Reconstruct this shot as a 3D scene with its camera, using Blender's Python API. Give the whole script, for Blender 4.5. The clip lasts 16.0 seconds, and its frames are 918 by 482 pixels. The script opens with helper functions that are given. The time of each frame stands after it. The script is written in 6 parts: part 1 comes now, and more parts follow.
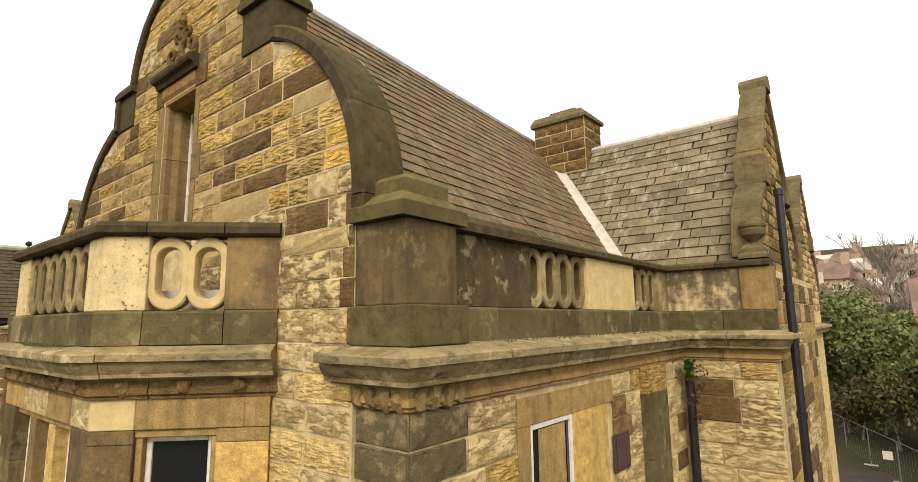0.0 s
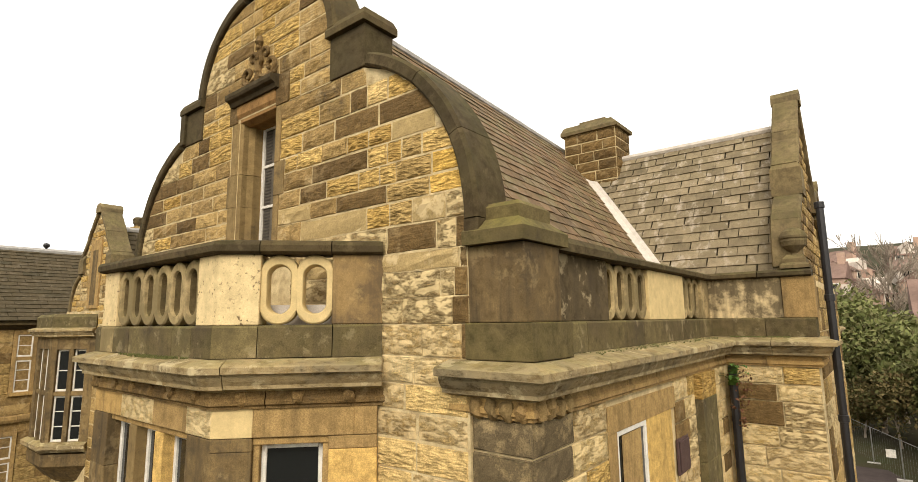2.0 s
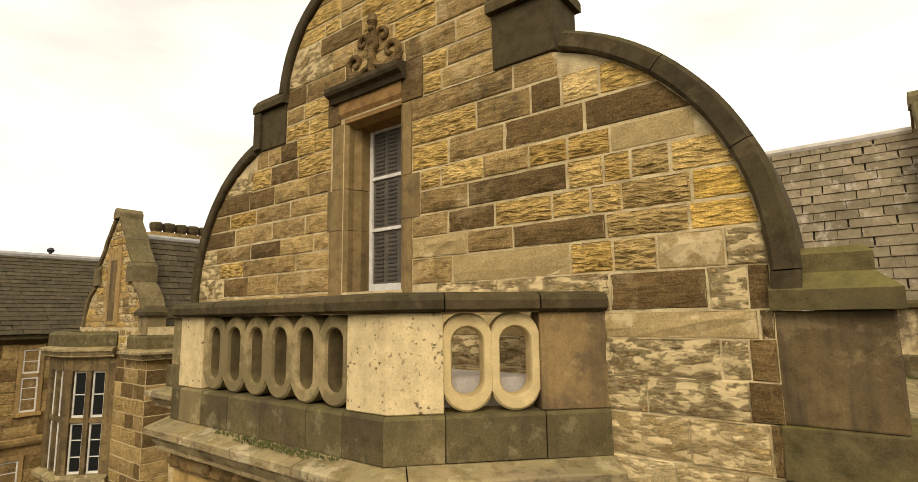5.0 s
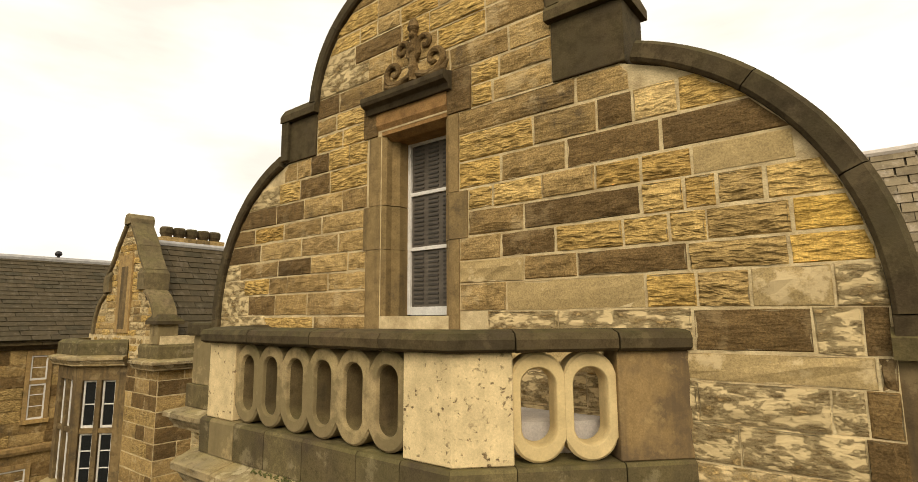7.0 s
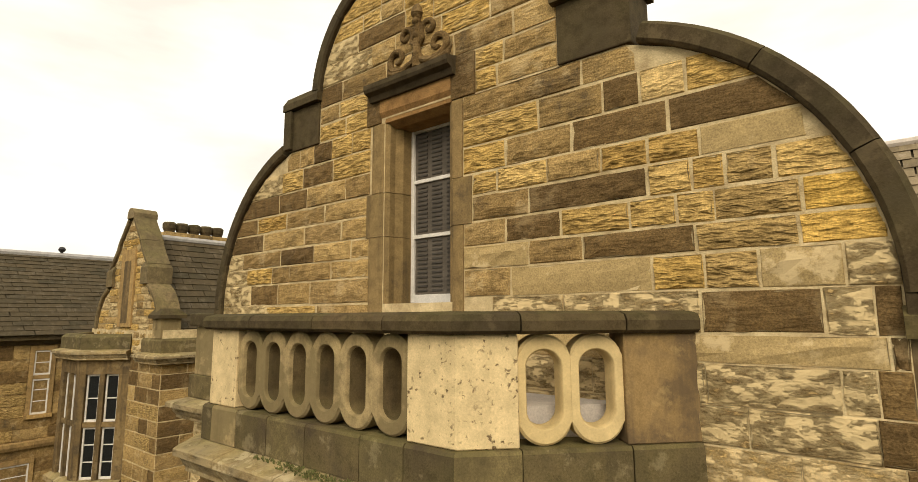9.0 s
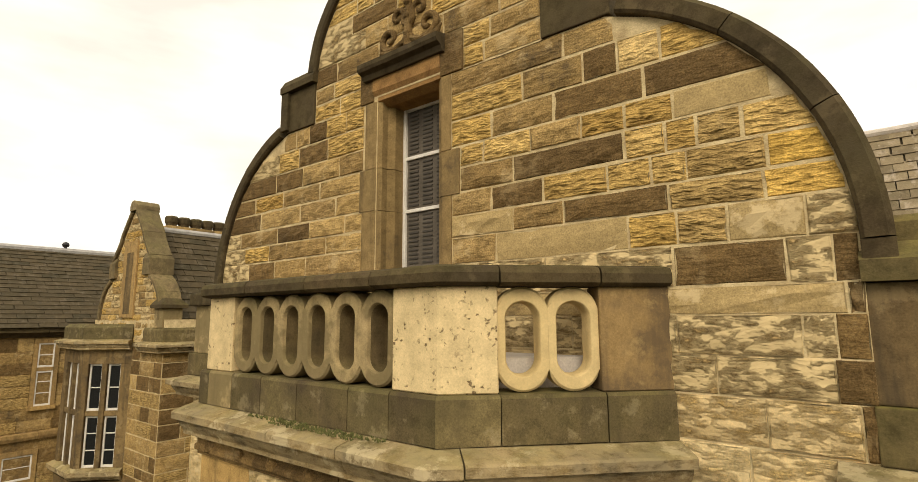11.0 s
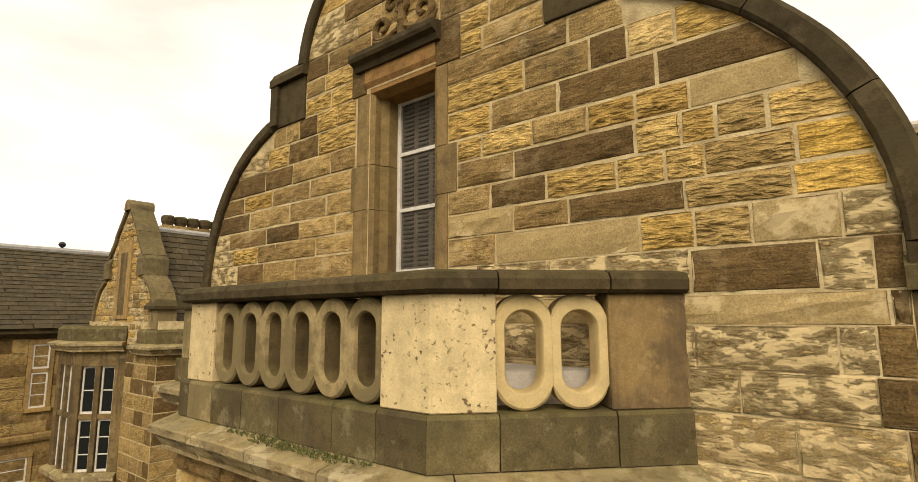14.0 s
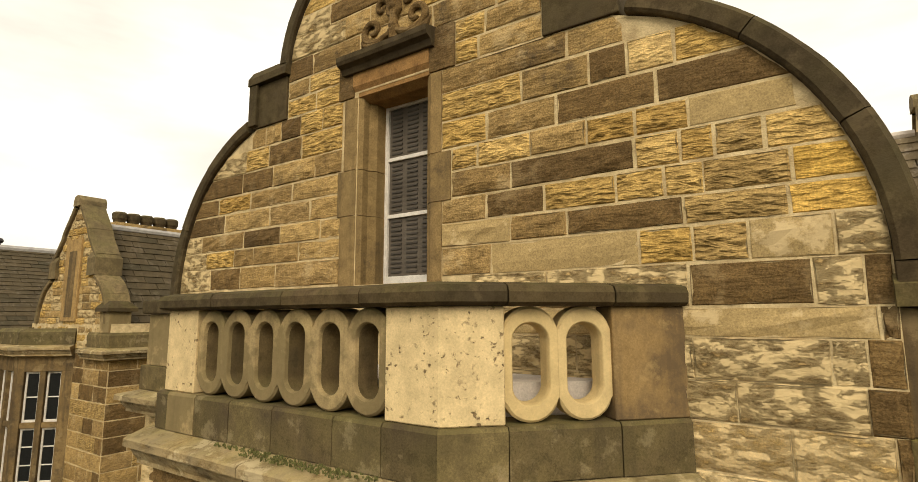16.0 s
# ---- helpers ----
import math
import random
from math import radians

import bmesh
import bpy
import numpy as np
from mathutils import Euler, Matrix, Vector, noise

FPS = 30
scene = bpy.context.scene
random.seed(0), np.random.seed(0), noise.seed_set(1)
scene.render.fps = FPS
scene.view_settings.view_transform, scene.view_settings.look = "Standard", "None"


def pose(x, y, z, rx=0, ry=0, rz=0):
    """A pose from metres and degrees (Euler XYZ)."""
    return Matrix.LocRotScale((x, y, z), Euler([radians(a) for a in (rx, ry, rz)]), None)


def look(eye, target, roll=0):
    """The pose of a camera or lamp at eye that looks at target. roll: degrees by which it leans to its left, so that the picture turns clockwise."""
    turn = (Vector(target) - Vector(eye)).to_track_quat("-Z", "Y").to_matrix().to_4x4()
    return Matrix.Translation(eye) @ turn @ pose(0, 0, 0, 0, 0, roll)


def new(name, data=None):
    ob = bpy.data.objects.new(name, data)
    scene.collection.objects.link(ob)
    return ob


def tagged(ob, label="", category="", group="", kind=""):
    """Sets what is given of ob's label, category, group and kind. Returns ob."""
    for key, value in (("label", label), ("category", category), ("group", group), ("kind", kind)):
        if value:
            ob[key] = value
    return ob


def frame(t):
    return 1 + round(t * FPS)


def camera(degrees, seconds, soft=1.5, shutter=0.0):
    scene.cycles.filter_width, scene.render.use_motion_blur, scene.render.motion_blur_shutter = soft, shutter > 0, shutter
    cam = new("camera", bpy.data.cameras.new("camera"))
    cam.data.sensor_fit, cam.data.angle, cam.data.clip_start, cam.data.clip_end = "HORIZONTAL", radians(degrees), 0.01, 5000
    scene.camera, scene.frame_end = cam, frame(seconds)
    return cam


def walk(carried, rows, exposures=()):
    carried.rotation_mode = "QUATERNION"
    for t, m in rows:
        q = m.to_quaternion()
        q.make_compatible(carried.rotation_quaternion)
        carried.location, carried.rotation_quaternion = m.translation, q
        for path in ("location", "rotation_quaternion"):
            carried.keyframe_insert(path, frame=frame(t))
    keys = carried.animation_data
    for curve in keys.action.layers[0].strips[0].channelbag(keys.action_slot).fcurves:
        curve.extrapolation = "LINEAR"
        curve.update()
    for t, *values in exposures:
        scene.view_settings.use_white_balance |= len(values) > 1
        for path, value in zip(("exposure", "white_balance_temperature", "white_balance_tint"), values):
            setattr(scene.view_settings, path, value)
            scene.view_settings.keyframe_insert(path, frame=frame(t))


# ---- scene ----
cam = camera(81.9, 16.0, soft=0.75)
PATH = [
    (0, (0.316, 0.344, 7.892), (-0.93, 1.878, 8.195), -0.7),
    (0.5, (0.353, 0.105, 7.956), (-0.89, 1.643, 8.256), -0.7),
    (1, (0.341, -0.163, 7.984), (-0.899, 1.377, 8.282), -0.7),
    (1.5, (0.16, -0.336, 7.984), (-1.076, 1.208, 8.281), -0.7),
    (2, (-0.182, -0.456, 8.039), (-1.413, 1.092, 8.335), -0.7),
    (2.5, (-0.61, -0.534, 8.117), (-1.836, 1.018, 8.413), -0.8),
    (3, (-1.187, -0.616, 8.185), (-2.403, 0.944, 8.482), -0.8),
    (3.5, (-1.633, -0.597, 8.274), (-2.847, 0.965, 8.569), -0.8),
    (4, (-1.861, -0.526, 8.384), (-3.074, 1.037, 8.674), -0.7),
    (4.5, (-2.104, -0.521, 8.487), (-3.314, 1.045, 8.774), -0.8),
    (5, (-2.333, -0.51, 8.626), (-3.543, 1.059, 8.904), -0.8),
    (5.2, (-2.418, -0.483, 8.677), (-3.625, 1.086, 8.957), -0.8),
    (7.3, (-2.848, -0.545, 8.855), (-4.065, 1.016, 9.137), -0.4),
    (7.5, (-2.86, -0.565, 8.849), (-4.076, 1.0, 9.12), -0.5),
    (8, (-2.869, -0.53, 8.79), (-4.087, 1.033, 9.063), -0.5),
    (8.5, (-2.877, -0.489, 8.778), (-4.099, 1.071, 9.054), -0.4),
    (11, (-2.701, -0.507, 8.458), (-3.932, 1.043, 8.745), -0.3),
    (11.5, (-2.668, -0.473, 8.376), (-3.901, 1.074, 8.667), -0.2),
    (12, (-2.65, -0.423, 8.328), (-3.887, 1.121, 8.621), -0.2),
    (12.5, (-2.655, -0.345, 8.326), (-3.894, 1.198, 8.621), -0.2),
    (13, (-2.688, -0.264, 8.36), (-3.927, 1.278, 8.654), -0.2),
    (13.5, (-2.761, -0.222, 8.425), (-3.999, 1.321, 8.714), -0.2),
    (14, (-2.854, -0.245, 8.52), (-4.092, 1.3, 8.803), -0.3),
    (14.5, (-2.972, -0.334, 8.618), (-4.207, 1.215, 8.893), -0.5),
    (15, (-3.082, -0.425, 8.699), (-4.293, 1.143, 8.973), -0.4),
    (15.5, (-3.099, -0.41, 8.658), (-4.274, 1.184, 8.938), -0.2),
    (16, (-3.078, -0.413, 8.589), (-4.187, 1.227, 8.871), -0.2),
]
EXPOSURES = [(0.0, 0.86, 6800, 10), (2.5, 0.98, 6800, 10), (3.5, 0.88, 6950, 10), (4.5, 0.57, 7200, 10), (8.0, 0.60, 7250, 10), (16.0, 0.59, 7400, 10)]
walk(cam, [(t, look(eye, target, roll)) for t, eye, target, roll in PATH], EXPOSURES)

# ---- world and light: a bright overcast sky ----
SUN_UP, SUN_TURN = radians(38), radians(142)
world = bpy.data.worlds.new("overcast_sky")
scene.world = world
world.use_nodes = True
wn, wl = world.node_tree.nodes, world.node_tree.links
wn.clear()
w_sky = wn.new("ShaderNodeTexSky")
w_sky.sky_type, w_sky.sun_disc = "NISHITA", False
w_sky.sun_elevation, w_sky.sun_rotation = SUN_UP, SUN_TURN
w_sky.dust_density, w_sky.air_density = 4.0, 1.0
w_coord = wn.new("ShaderNodeTexCoord")
w_map = wn.new("ShaderNodeMapping")
w_map.inputs["Scale"].default_value = (1.0, 1.0, 3.5)
w_cloud = wn.new("ShaderNodeTexNoise")
w_cloud.inputs["Scale"].default_value, w_cloud.inputs["Detail"].default_value = 2.2, 6
w_ramp = wn.new("ShaderNodeValToRGB")
w_ramp.color_ramp.elements[0].position, w_ramp.color_ramp.elements[0].color = 0.34, (7.0, 6.85, 6.4, 1)
w_ramp.color_ramp.elements[1].position, w_ramp.color_ramp.elements[1].color = 0.6, (9.8, 9.6, 9.1, 1)
w_mix = wn.new("ShaderNodeMix")
w_mix.data_type = "RGBA"
w_mix.inputs[0].default_value = 0.88
w_bg = wn.new("ShaderNodeBackground")
w_bg.inputs["Strength"].default_value = 0.1
w_out = wn.new("ShaderNodeOutputWorld")
wl.new(w_coord.outputs["Generated"], w_map.inputs["Vector"])
wl.new(w_map.outputs["Vector"], w_cloud.inputs["Vector"])
wl.new(w_cloud.outputs["Fac"], w_ramp.inputs["Fac"])
wl.new(w_sky.outputs["Color"], w_mix.inputs[6])
wl.new(w_ramp.outputs["Color"], w_mix.inputs[7])
wl.new(w_mix.outputs[2], w_bg.inputs["Color"])
wl.new(w_bg.outputs["Background"], w_out.inputs["Surface"])

sun_data = bpy.data.lights.new("sun", "SUN")
sun_data.energy, sun_data.angle, sun_data.color = 1.4, radians(30), (1.0, 0.94, 0.84)
sun = new("sun", sun_data)
sun.matrix_world = pose(0, 0, 30, 52, 0, 38)


# ---- materials ----
def mat_base(name, rough=0.85, metal=0.0):
    m = bpy.data.materials.new(name)
    m.use_nodes = True
    b = m.node_tree.nodes["Principled BSDF"]
    b.inputs["Roughness"].default_value, b.inputs["Metallic"].default_value = rough, metal
    b.inputs["Specular IOR Level"].default_value = 0.5 if rough < 0.6 else 0.12
    return m, m.node_tree.nodes, m.node_tree.links, b


def n_noise(n, l, vec, scale, detail=5, rough=0.6, warp=0.0):
    t = n.new("ShaderNodeTexNoise")
    t.inputs["Scale"].default_value, t.inputs["Detail"].default_value, t.inputs["Roughness"].default_value = scale, detail, rough
    t.inputs["Distortion"].default_value = warp
    if vec:
        l.new(vec, t.inputs["Vector"])
    return t.outputs["Fac"]


def n_map(n, l, scale, turn=(0, 0, 0)):
    g = n.new("ShaderNodeNewGeometry")
    m = n.new("ShaderNodeMapping")
    m.inputs["Scale"].default_value, m.inputs["Rotation"].default_value = scale, turn
    l.new(g.outputs["Position"], m.inputs["Vector"])
    return m.outputs["Vector"]


def n_ramp(n, l, fac, stops):
    r = n.new("ShaderNodeValToRGB")
    e = r.color_ramp.elements
    while len(e) < len(stops):
        e.new(0.5)
    for k, (p, c) in enumerate(stops):
        e[k].position, e[k].color = p, (*c, 1) if len(c) == 3 else c
    l.new(fac, r.inputs["Fac"])
    return r.outputs["Color"]


def n_mix(n, l, fac, a, b, mode="MIX"):
    m = n.new("ShaderNodeMix")
    m.data_type, m.blend_type = "RGBA", mode
    for sock, v in ((m.inputs[0], fac), (m.inputs[6], a), (m.inputs[7], b)):
        if isinstance(v, (int, float)):
            sock.default_value = v
        elif isinstance(v, tuple):
            sock.default_value = (*v, 1)
        else:
            l.new(v, sock)
    return m.outputs[2]


def n_math(n, l, op, a, b=0.0):
    m = n.new("ShaderNodeMath")
    m.operation = op
    for k, v in ((0, a), (1, b)):
        if isinstance(v, (int, float)):
            m.inputs[k].default_value = v
        else:
            l.new(v, m.inputs[k])
    return m.outputs[0]


def n_bump(n, l, height, strength, distance, b):
    k = n.new("ShaderNodeBump")
    k.inputs["Strength"].default_value, k.inputs["Distance"].default_value = strength, distance
    l.new(height, k.inputs["Height"])
    l.new(k.outputs["Normal"], b.inputs["Normal"])


def stone(name, tones, soot=0.4, furrow=0.0, flake=0.0, soot_tone=(0.055, 0.041, 0.025), moss=0.0, moss_tone=(0.075, 0.082, 0.022), relief=0.03,
          pale=(0.50, 0.41, 0.25), pale_amount=0.0, streak=0.0, pits=0.0, grain=0.5, mottle=0.7, cling=0.45):
    """Weathered sandstone: a tone for each stone, grain, soot in patches, tooled furrows with their shadow painted in,
    flaked pale scars and moss on ledges.
    """
    m, n, l, b = mat_base(name, 0.9)
    info = n.new("ShaderNodeObjectInfo")
    geo = n.new("ShaderNodeNewGeometry")
    seed = n_math(n, l, "ADD", info.outputs["Random"], geo.outputs["Random Per Island"])
    seed = n_math(n, l, "FRACT", seed)
    k = 1.0 / max(1, len(tones) - 1)
    col = n_ramp(n, l, seed, [(i * k, c) for i, c in enumerate(tones)])
    even = n_map(n, l, (1, 1, 1))
    broad = n_noise(n, l, even, 1.7, 6, 0.62)
    mid = n_noise(n, l, even, 9.0, 6, 0.65)
    fine = n_noise(n, l, even, 85.0, 4, 0.7)
    col = n_mix(n, l, mottle, col, n_ramp(n, l, mid, [(0.28, (0.38, 0.34, 0.28)), (0.70, (1.5, 1.45, 1.36))]), "MULTIPLY")
    col = n_mix(n, l, grain, col, n_ramp(n, l, fine, [(0.32, (0.4, 0.37, 0.32)), (0.66, (1.5, 1.48, 1.42))]), "MULTIPLY")
    height = n_math(n, l, "MULTIPLY", fine, 0.25)
    height = n_math(n, l, "ADD", height, n_math(n, l, "MULTIPLY", mid, 0.5))
    if soot:
        fac = n_math(n, l, "ADD", n_math(n, l, "MULTIPLY", broad, 0.6), n_math(n, l, "MULTIPLY", mid, 0.4))
        fac = n_ramp(n, l, fac, [(0.62 - 0.3 * soot, (0, 0, 0)), (0.74 - 0.3 * soot, (1, 1, 1))])
        col = n_mix(n, l, n_math(n, l, "MULTIPLY", fac, 0.82), col, soot_tone)
    if streak:
        runs = n_noise(n, l, n_map(n, l, (7, 7, 0.7)), 1.0, 4, 0.6)
        fac = n_ramp(n, l, runs, [(0.5, (0, 0, 0)), (0.68, (1, 1, 1))])
        col = n_mix(n, l, n_math(n, l, "MULTIPLY", fac, streak), col, soot_tone)
    if furrow:
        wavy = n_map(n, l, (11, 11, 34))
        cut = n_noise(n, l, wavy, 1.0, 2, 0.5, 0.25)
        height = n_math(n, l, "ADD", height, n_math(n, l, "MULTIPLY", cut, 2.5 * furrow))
        # hollows are coloured dark too, painting the shadow between tooled ridges
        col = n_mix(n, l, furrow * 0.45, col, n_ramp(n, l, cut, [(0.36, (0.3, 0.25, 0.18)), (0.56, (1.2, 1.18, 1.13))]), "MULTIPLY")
    if flake:
        lay = n_noise(n, l, n_map(n, l, (7, 7, 18)), 1.0, 9, 0.72, 0.0)
        scar = n_ramp(n, l, lay, [(0.385, (0, 0, 0)), (0.525, (1, 1, 1))])
        col = n_mix(n, l, n_math(n, l, "MULTIPLY", scar, flake), col, pale)
        edge = n_ramp(n, l, lay, [(0.37, (0, 0, 0)), (0.41, (1, 1, 1)), (0.44, (0, 0, 0))])
        col = n_mix(n, l, n_math(n, l, "MULTIPLY", edge, flake * 0.3), col, soot_tone)
        height = n_math(n, l, "SUBTRACT", height, n_math(n, l, "MULTIPLY", scar, 1.4 * flake))
    if pale_amount:
        spot = n_ramp(n, l, n_noise(n, l, even, 3.3, 7, 0.7), [(0.56, (0, 0, 0)), (0.62, (1, 1, 1))])
        col = n_mix(n, l, n_math(n, l, "MULTIPLY", spot, pale_amount), col, pale)
    if pits:
        hole = n_ramp(n, l, n_noise(n, l, even, 30, 3, 0.55), [(0.60, (0, 0, 0)), (0.68, (1, 1, 1))])
        where = n_ramp(n, l, n_noise(n, l, even, 4.3, 4, 0.65), [(0.42, (0, 0, 0)), (0.56, (1, 1, 1))])
        hole = n_math(n, l, "MULTIPLY", hole, where)
        col = n_mix(n, l, n_math(n, l, "MULTIPLY", hole, pits), col, (0.14, 0.09, 0.045))
        height = n_math(n, l, "SUBTRACT", height, n_math(n, l, "MULTIPLY", hole, 1.5))
    if moss:
        sep = n.new("ShaderNodeSeparateXYZ")
        l.new(geo.outputs["Normal"], sep.inputs[0])
        up = n_math(n, l, "MULTIPLY", n_math(n, l, "ADD", sep.outputs["Z"], cling), 0.65)
        fac = n_math(n, l, "MULTIPLY", up, n_ramp(n, l, n_noise(n, l, even, 2.6, 7, 0.7), [(0.36, (0, 0, 0)), (0.6, (1, 1, 1))]))
        green = n_mix(n, l, n_ramp(n, l, mid, [(0.35, (0, 0, 0)), (0.7, (1, 1, 1))]), moss_tone, (moss_tone[0] * 1.9, moss_tone[1] * 1.6, moss_tone[2] * 1.5))
        col = n_mix(n, l, n_math(n, l, "MULTIPLY", fac, moss), col, green)
    l.new(col, b.inputs["Base Color"])
    n_bump(n, l, height, 0.9, relief, b)
    return m


OCHRE = [(0.36, 0.235, 0.075), (0.50, 0.35, 0.13), (0.42, 0.29, 0.105), (0.56, 0.40, 0.16), (0.46, 0.31, 0.10)]
BROWN = [(0.32, 0.225, 0.098), (0.25, 0.172, 0.076), (0.40, 0.285, 0.125), (0.30, 0.212, 0.098), (0.45, 0.325, 0.145)]
LIGHT = [(0.66, 0.50, 0.25), (0.56, 0.40, 0.16), (0.72, 0.56, 0.29), (0.44, 0.30, 0.12), (0.68, 0.51, 0.24)]
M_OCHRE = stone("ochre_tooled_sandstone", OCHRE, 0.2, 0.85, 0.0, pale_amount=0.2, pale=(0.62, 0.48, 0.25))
M_BROWN = stone("brown_sandstone", BROWN, 0.34, 0.28, 0.0, pale_amount=0.45, pale=(0.5, 0.38, 0.2), grain=0.75)
M_DARK = stone("sooty_sandstone", [(0.155, 0.103, 0.045), (0.12, 0.08, 0.036), (0.20, 0.133, 0.057)], 0.3, 0.22, 0.0, pale_amount=0.3, pale=(0.34, 0.25, 0.13), grain=0.7, soot_tone=(0.06, 0.042, 0.022))
M_PALE = stone("flaking_pale_sandstone", [(0.40, 0.285, 0.13), (0.46, 0.33, 0.155), (0.35, 0.245, 0.11)], 0.12, 0.15, 0.85, pale=(0.66, 0.51, 0.27))
M_WALL = stone("light_coursed_sandstone", LIGHT, 0.14, 0.12, 0.45, pale=(0.74, 0.60, 0.36))
M_DRESSED = stone("dressed_jamb_sandstone", [(0.36, 0.245, 0.105), (0.28, 0.19, 0.085), (0.42, 0.28, 0.11)], 0.2, 0.0, 0.0, streak=0.4, relief=0.005, mottle=0.5, grain=0.5)
M_OCHRE_SMOOTH = stone("ochre_dressed_stone", [(0.56, 0.38, 0.14), (0.50, 0.34, 0.12)], 0.12, 0.0, 0.0, streak=0.25, relief=0.005)
M_JAMB = stone("brown_dressed_jamb", [(0.25, 0.175, 0.08), (0.20, 0.145, 0.068), (0.29, 0.195, 0.085)], 0.22, 0.0, 0.0, streak=0.4, relief=0.005, grain=0.5, mottle=0.5)
M_COPING = stone("dark_mossy_coping", [(0.072, 0.053, 0.029), (0.056, 0.043, 0.025), (0.09, 0.066, 0.035)], 0.42, 0.0, 0.0, moss=0.34, relief=0.01, pale_amount=0.2, pale=(0.2, 0.15, 0.08), grain=0.35)
M_MOSSY = stone("bright_mossy_stone", [(0.12, 0.095, 0.045), (0.10, 0.08, 0.04)], 0.3, 0.0, 0.0, moss=0.85, cling=0.22, moss_tone=(0.12, 0.115, 0.03), relief=0.012, grain=0.35)
M_END = stone("grey_brown_gable_coping", [(0.18, 0.138, 0.077), (0.14, 0.11, 0.062), (0.21, 0.165, 0.095)], 0.36, 0.0, 0.0, moss=0.4, streak=0.35, relief=0.01, grain=0.35)
M_PLINTH = stone("green_stained_plinth", [(0.115, 0.09, 0.048), (0.085, 0.067, 0.038), (0.17, 0.135, 0.07), (0.10, 0.083, 0.044)], 0.35, 0.0, 0.0, moss=0.45, streak=0.4, cling=0.5, moss_tone=(0.105, 0.105, 0.032), relief=0.007, pale_amount=0.2)
M_CORNICE = stone("mossy_cornice", [(0.24, 0.175, 0.085), (0.30, 0.22, 0.105), (0.19, 0.14, 0.07)], 0.5, 0.0, 0.25, pale_amount=0.6, moss=0.7, cling=0.1, relief=0.01, moss_tone=(0.20, 0.185, 0.075), pale=(0.58, 0.48, 0.29), grain=0.35)
M_CREAM = stone("new_cream_limestone", [(0.60, 0.475, 0.265), (0.64, 0.51, 0.285), (0.56, 0.44, 0.245)], 0.0, 0.0, 0.0, streak=0.2, pits=0.9, grain=0.2, mottle=0.35, relief=0.004, soot_tone=(0.30, 0.21, 0.10))
M_CREAM_CLEAN = stone("smooth_cream_limestone", [(0.56, 0.43, 0.215), (0.60, 0.465, 0.24)], 0.0, 0.0, 0.0, streak=0.12, grain=0.12, mottle=0.3, relief=0.003, moss=0.55, cling=0.1, moss_tone=(0.17, 0.15, 0.06), soot_tone=(0.30, 0.21, 0.10))
M_RING = stone("weathered_cream_tracery", [(0.50, 0.385, 0.20), (0.56, 0.43, 0.23), (0.42, 0.32, 0.17)], 0.74, 0.0, 0.0, streak=0.5, relief=0.006, moss=0.45, moss_tone=(0.13, 0.12, 0.045), grain=0.25, mottle=0.5, soot_tone=(0.13, 0.10, 0.05))
# stained bore faces of the rings, darkened further for the shade inside the holes
M_REVEAL = stone("shaded_stained_reveal", [(0.16, 0.12, 0.062), (0.12, 0.09, 0.048)], 0.4, 0.0, 0.0, streak=0.5, relief=0.006, moss=0.35, grain=0.3)
M_PIER = stone("soot_streaked_pier", [(0.17, 0.122, 0.06), (0.14, 0.10, 0.05), (0.22, 0.157, 0.075)], 0.42, 0.0, 0.0, streak=0.75, pale_amount=0.28, pale=(0.36, 0.27, 0.14), relief=0.006, grain=0.35)
M_ENDPIER = stone("streaked_tan_pier", [(0.30, 0.205, 0.093), (0.265, 0.18, 0.08)], 0.72, 0.0, 0.0, streak=0.7, pale_amount=0.3, pale=(0.46, 0.33, 0.14), relief=0.005, grain=0.3, mottle=0.5, soot_tone=(0.10, 0.07, 0.04))
M_BLACK = stone("black_crusted_ashlar", [(0.085, 0.065, 0.037), (0.10, 0.077, 0.043)], 0.3, 0.0, 0.0, streak=0.4, pale_amount=0.5, pale=(0.46, 0.37, 0.22), relief=0.006, grain=0.35)
M_SPECKLED = stone("black_speckled_quoin", [(0.52, 0.41, 0.24), (0.46, 0.36, 0.2)], 0.86, 0.0, 0.0, relief=0.012, mottle=0.8, grain=0.7, soot_tone=(0.035, 0.027, 0.018))
M_STAINED = stone("black_stained_ashlar", [(0.60, 0.47, 0.26), (0.66, 0.52, 0.3)], 0.62, 0.0, 0.0, streak=0.6, relief=0.006, mottle=0.3, grain=0.2, soot_tone=(0.04, 0.03, 0.018))


def plain(name, tone, rough=0.7, metal=0.0, var=0.35, scale=6.0, relief=0.002, tone2=None):
    m, n, l, b = mat_base(name, rough, metal)
    even = n_map(n, l, (1, 1, 1))
    a, f = n_noise(n, l, even, scale, 6, 0.65), n_noise(n, l, even, scale * 14, 3, 0.6)
    t2 = tone2 or tuple(c * (1 - var) for c in tone)
    col = n_mix(n, l, n_ramp(n, l, a, [(0.35, (0, 0, 0)), (0.65, (1, 1, 1))]), tone, t2)
    col = n_mix(n, l, 0.4, col, n_ramp(n, l, f, [(0.3, (0.65, 0.65, 0.65)), (0.7, (1.25, 1.25, 1.25))]), "MULTIPLY")
    l.new(col, b.inputs["Base Color"])
    n_bump(n, l, f, 0.6, relief, b)
    return m


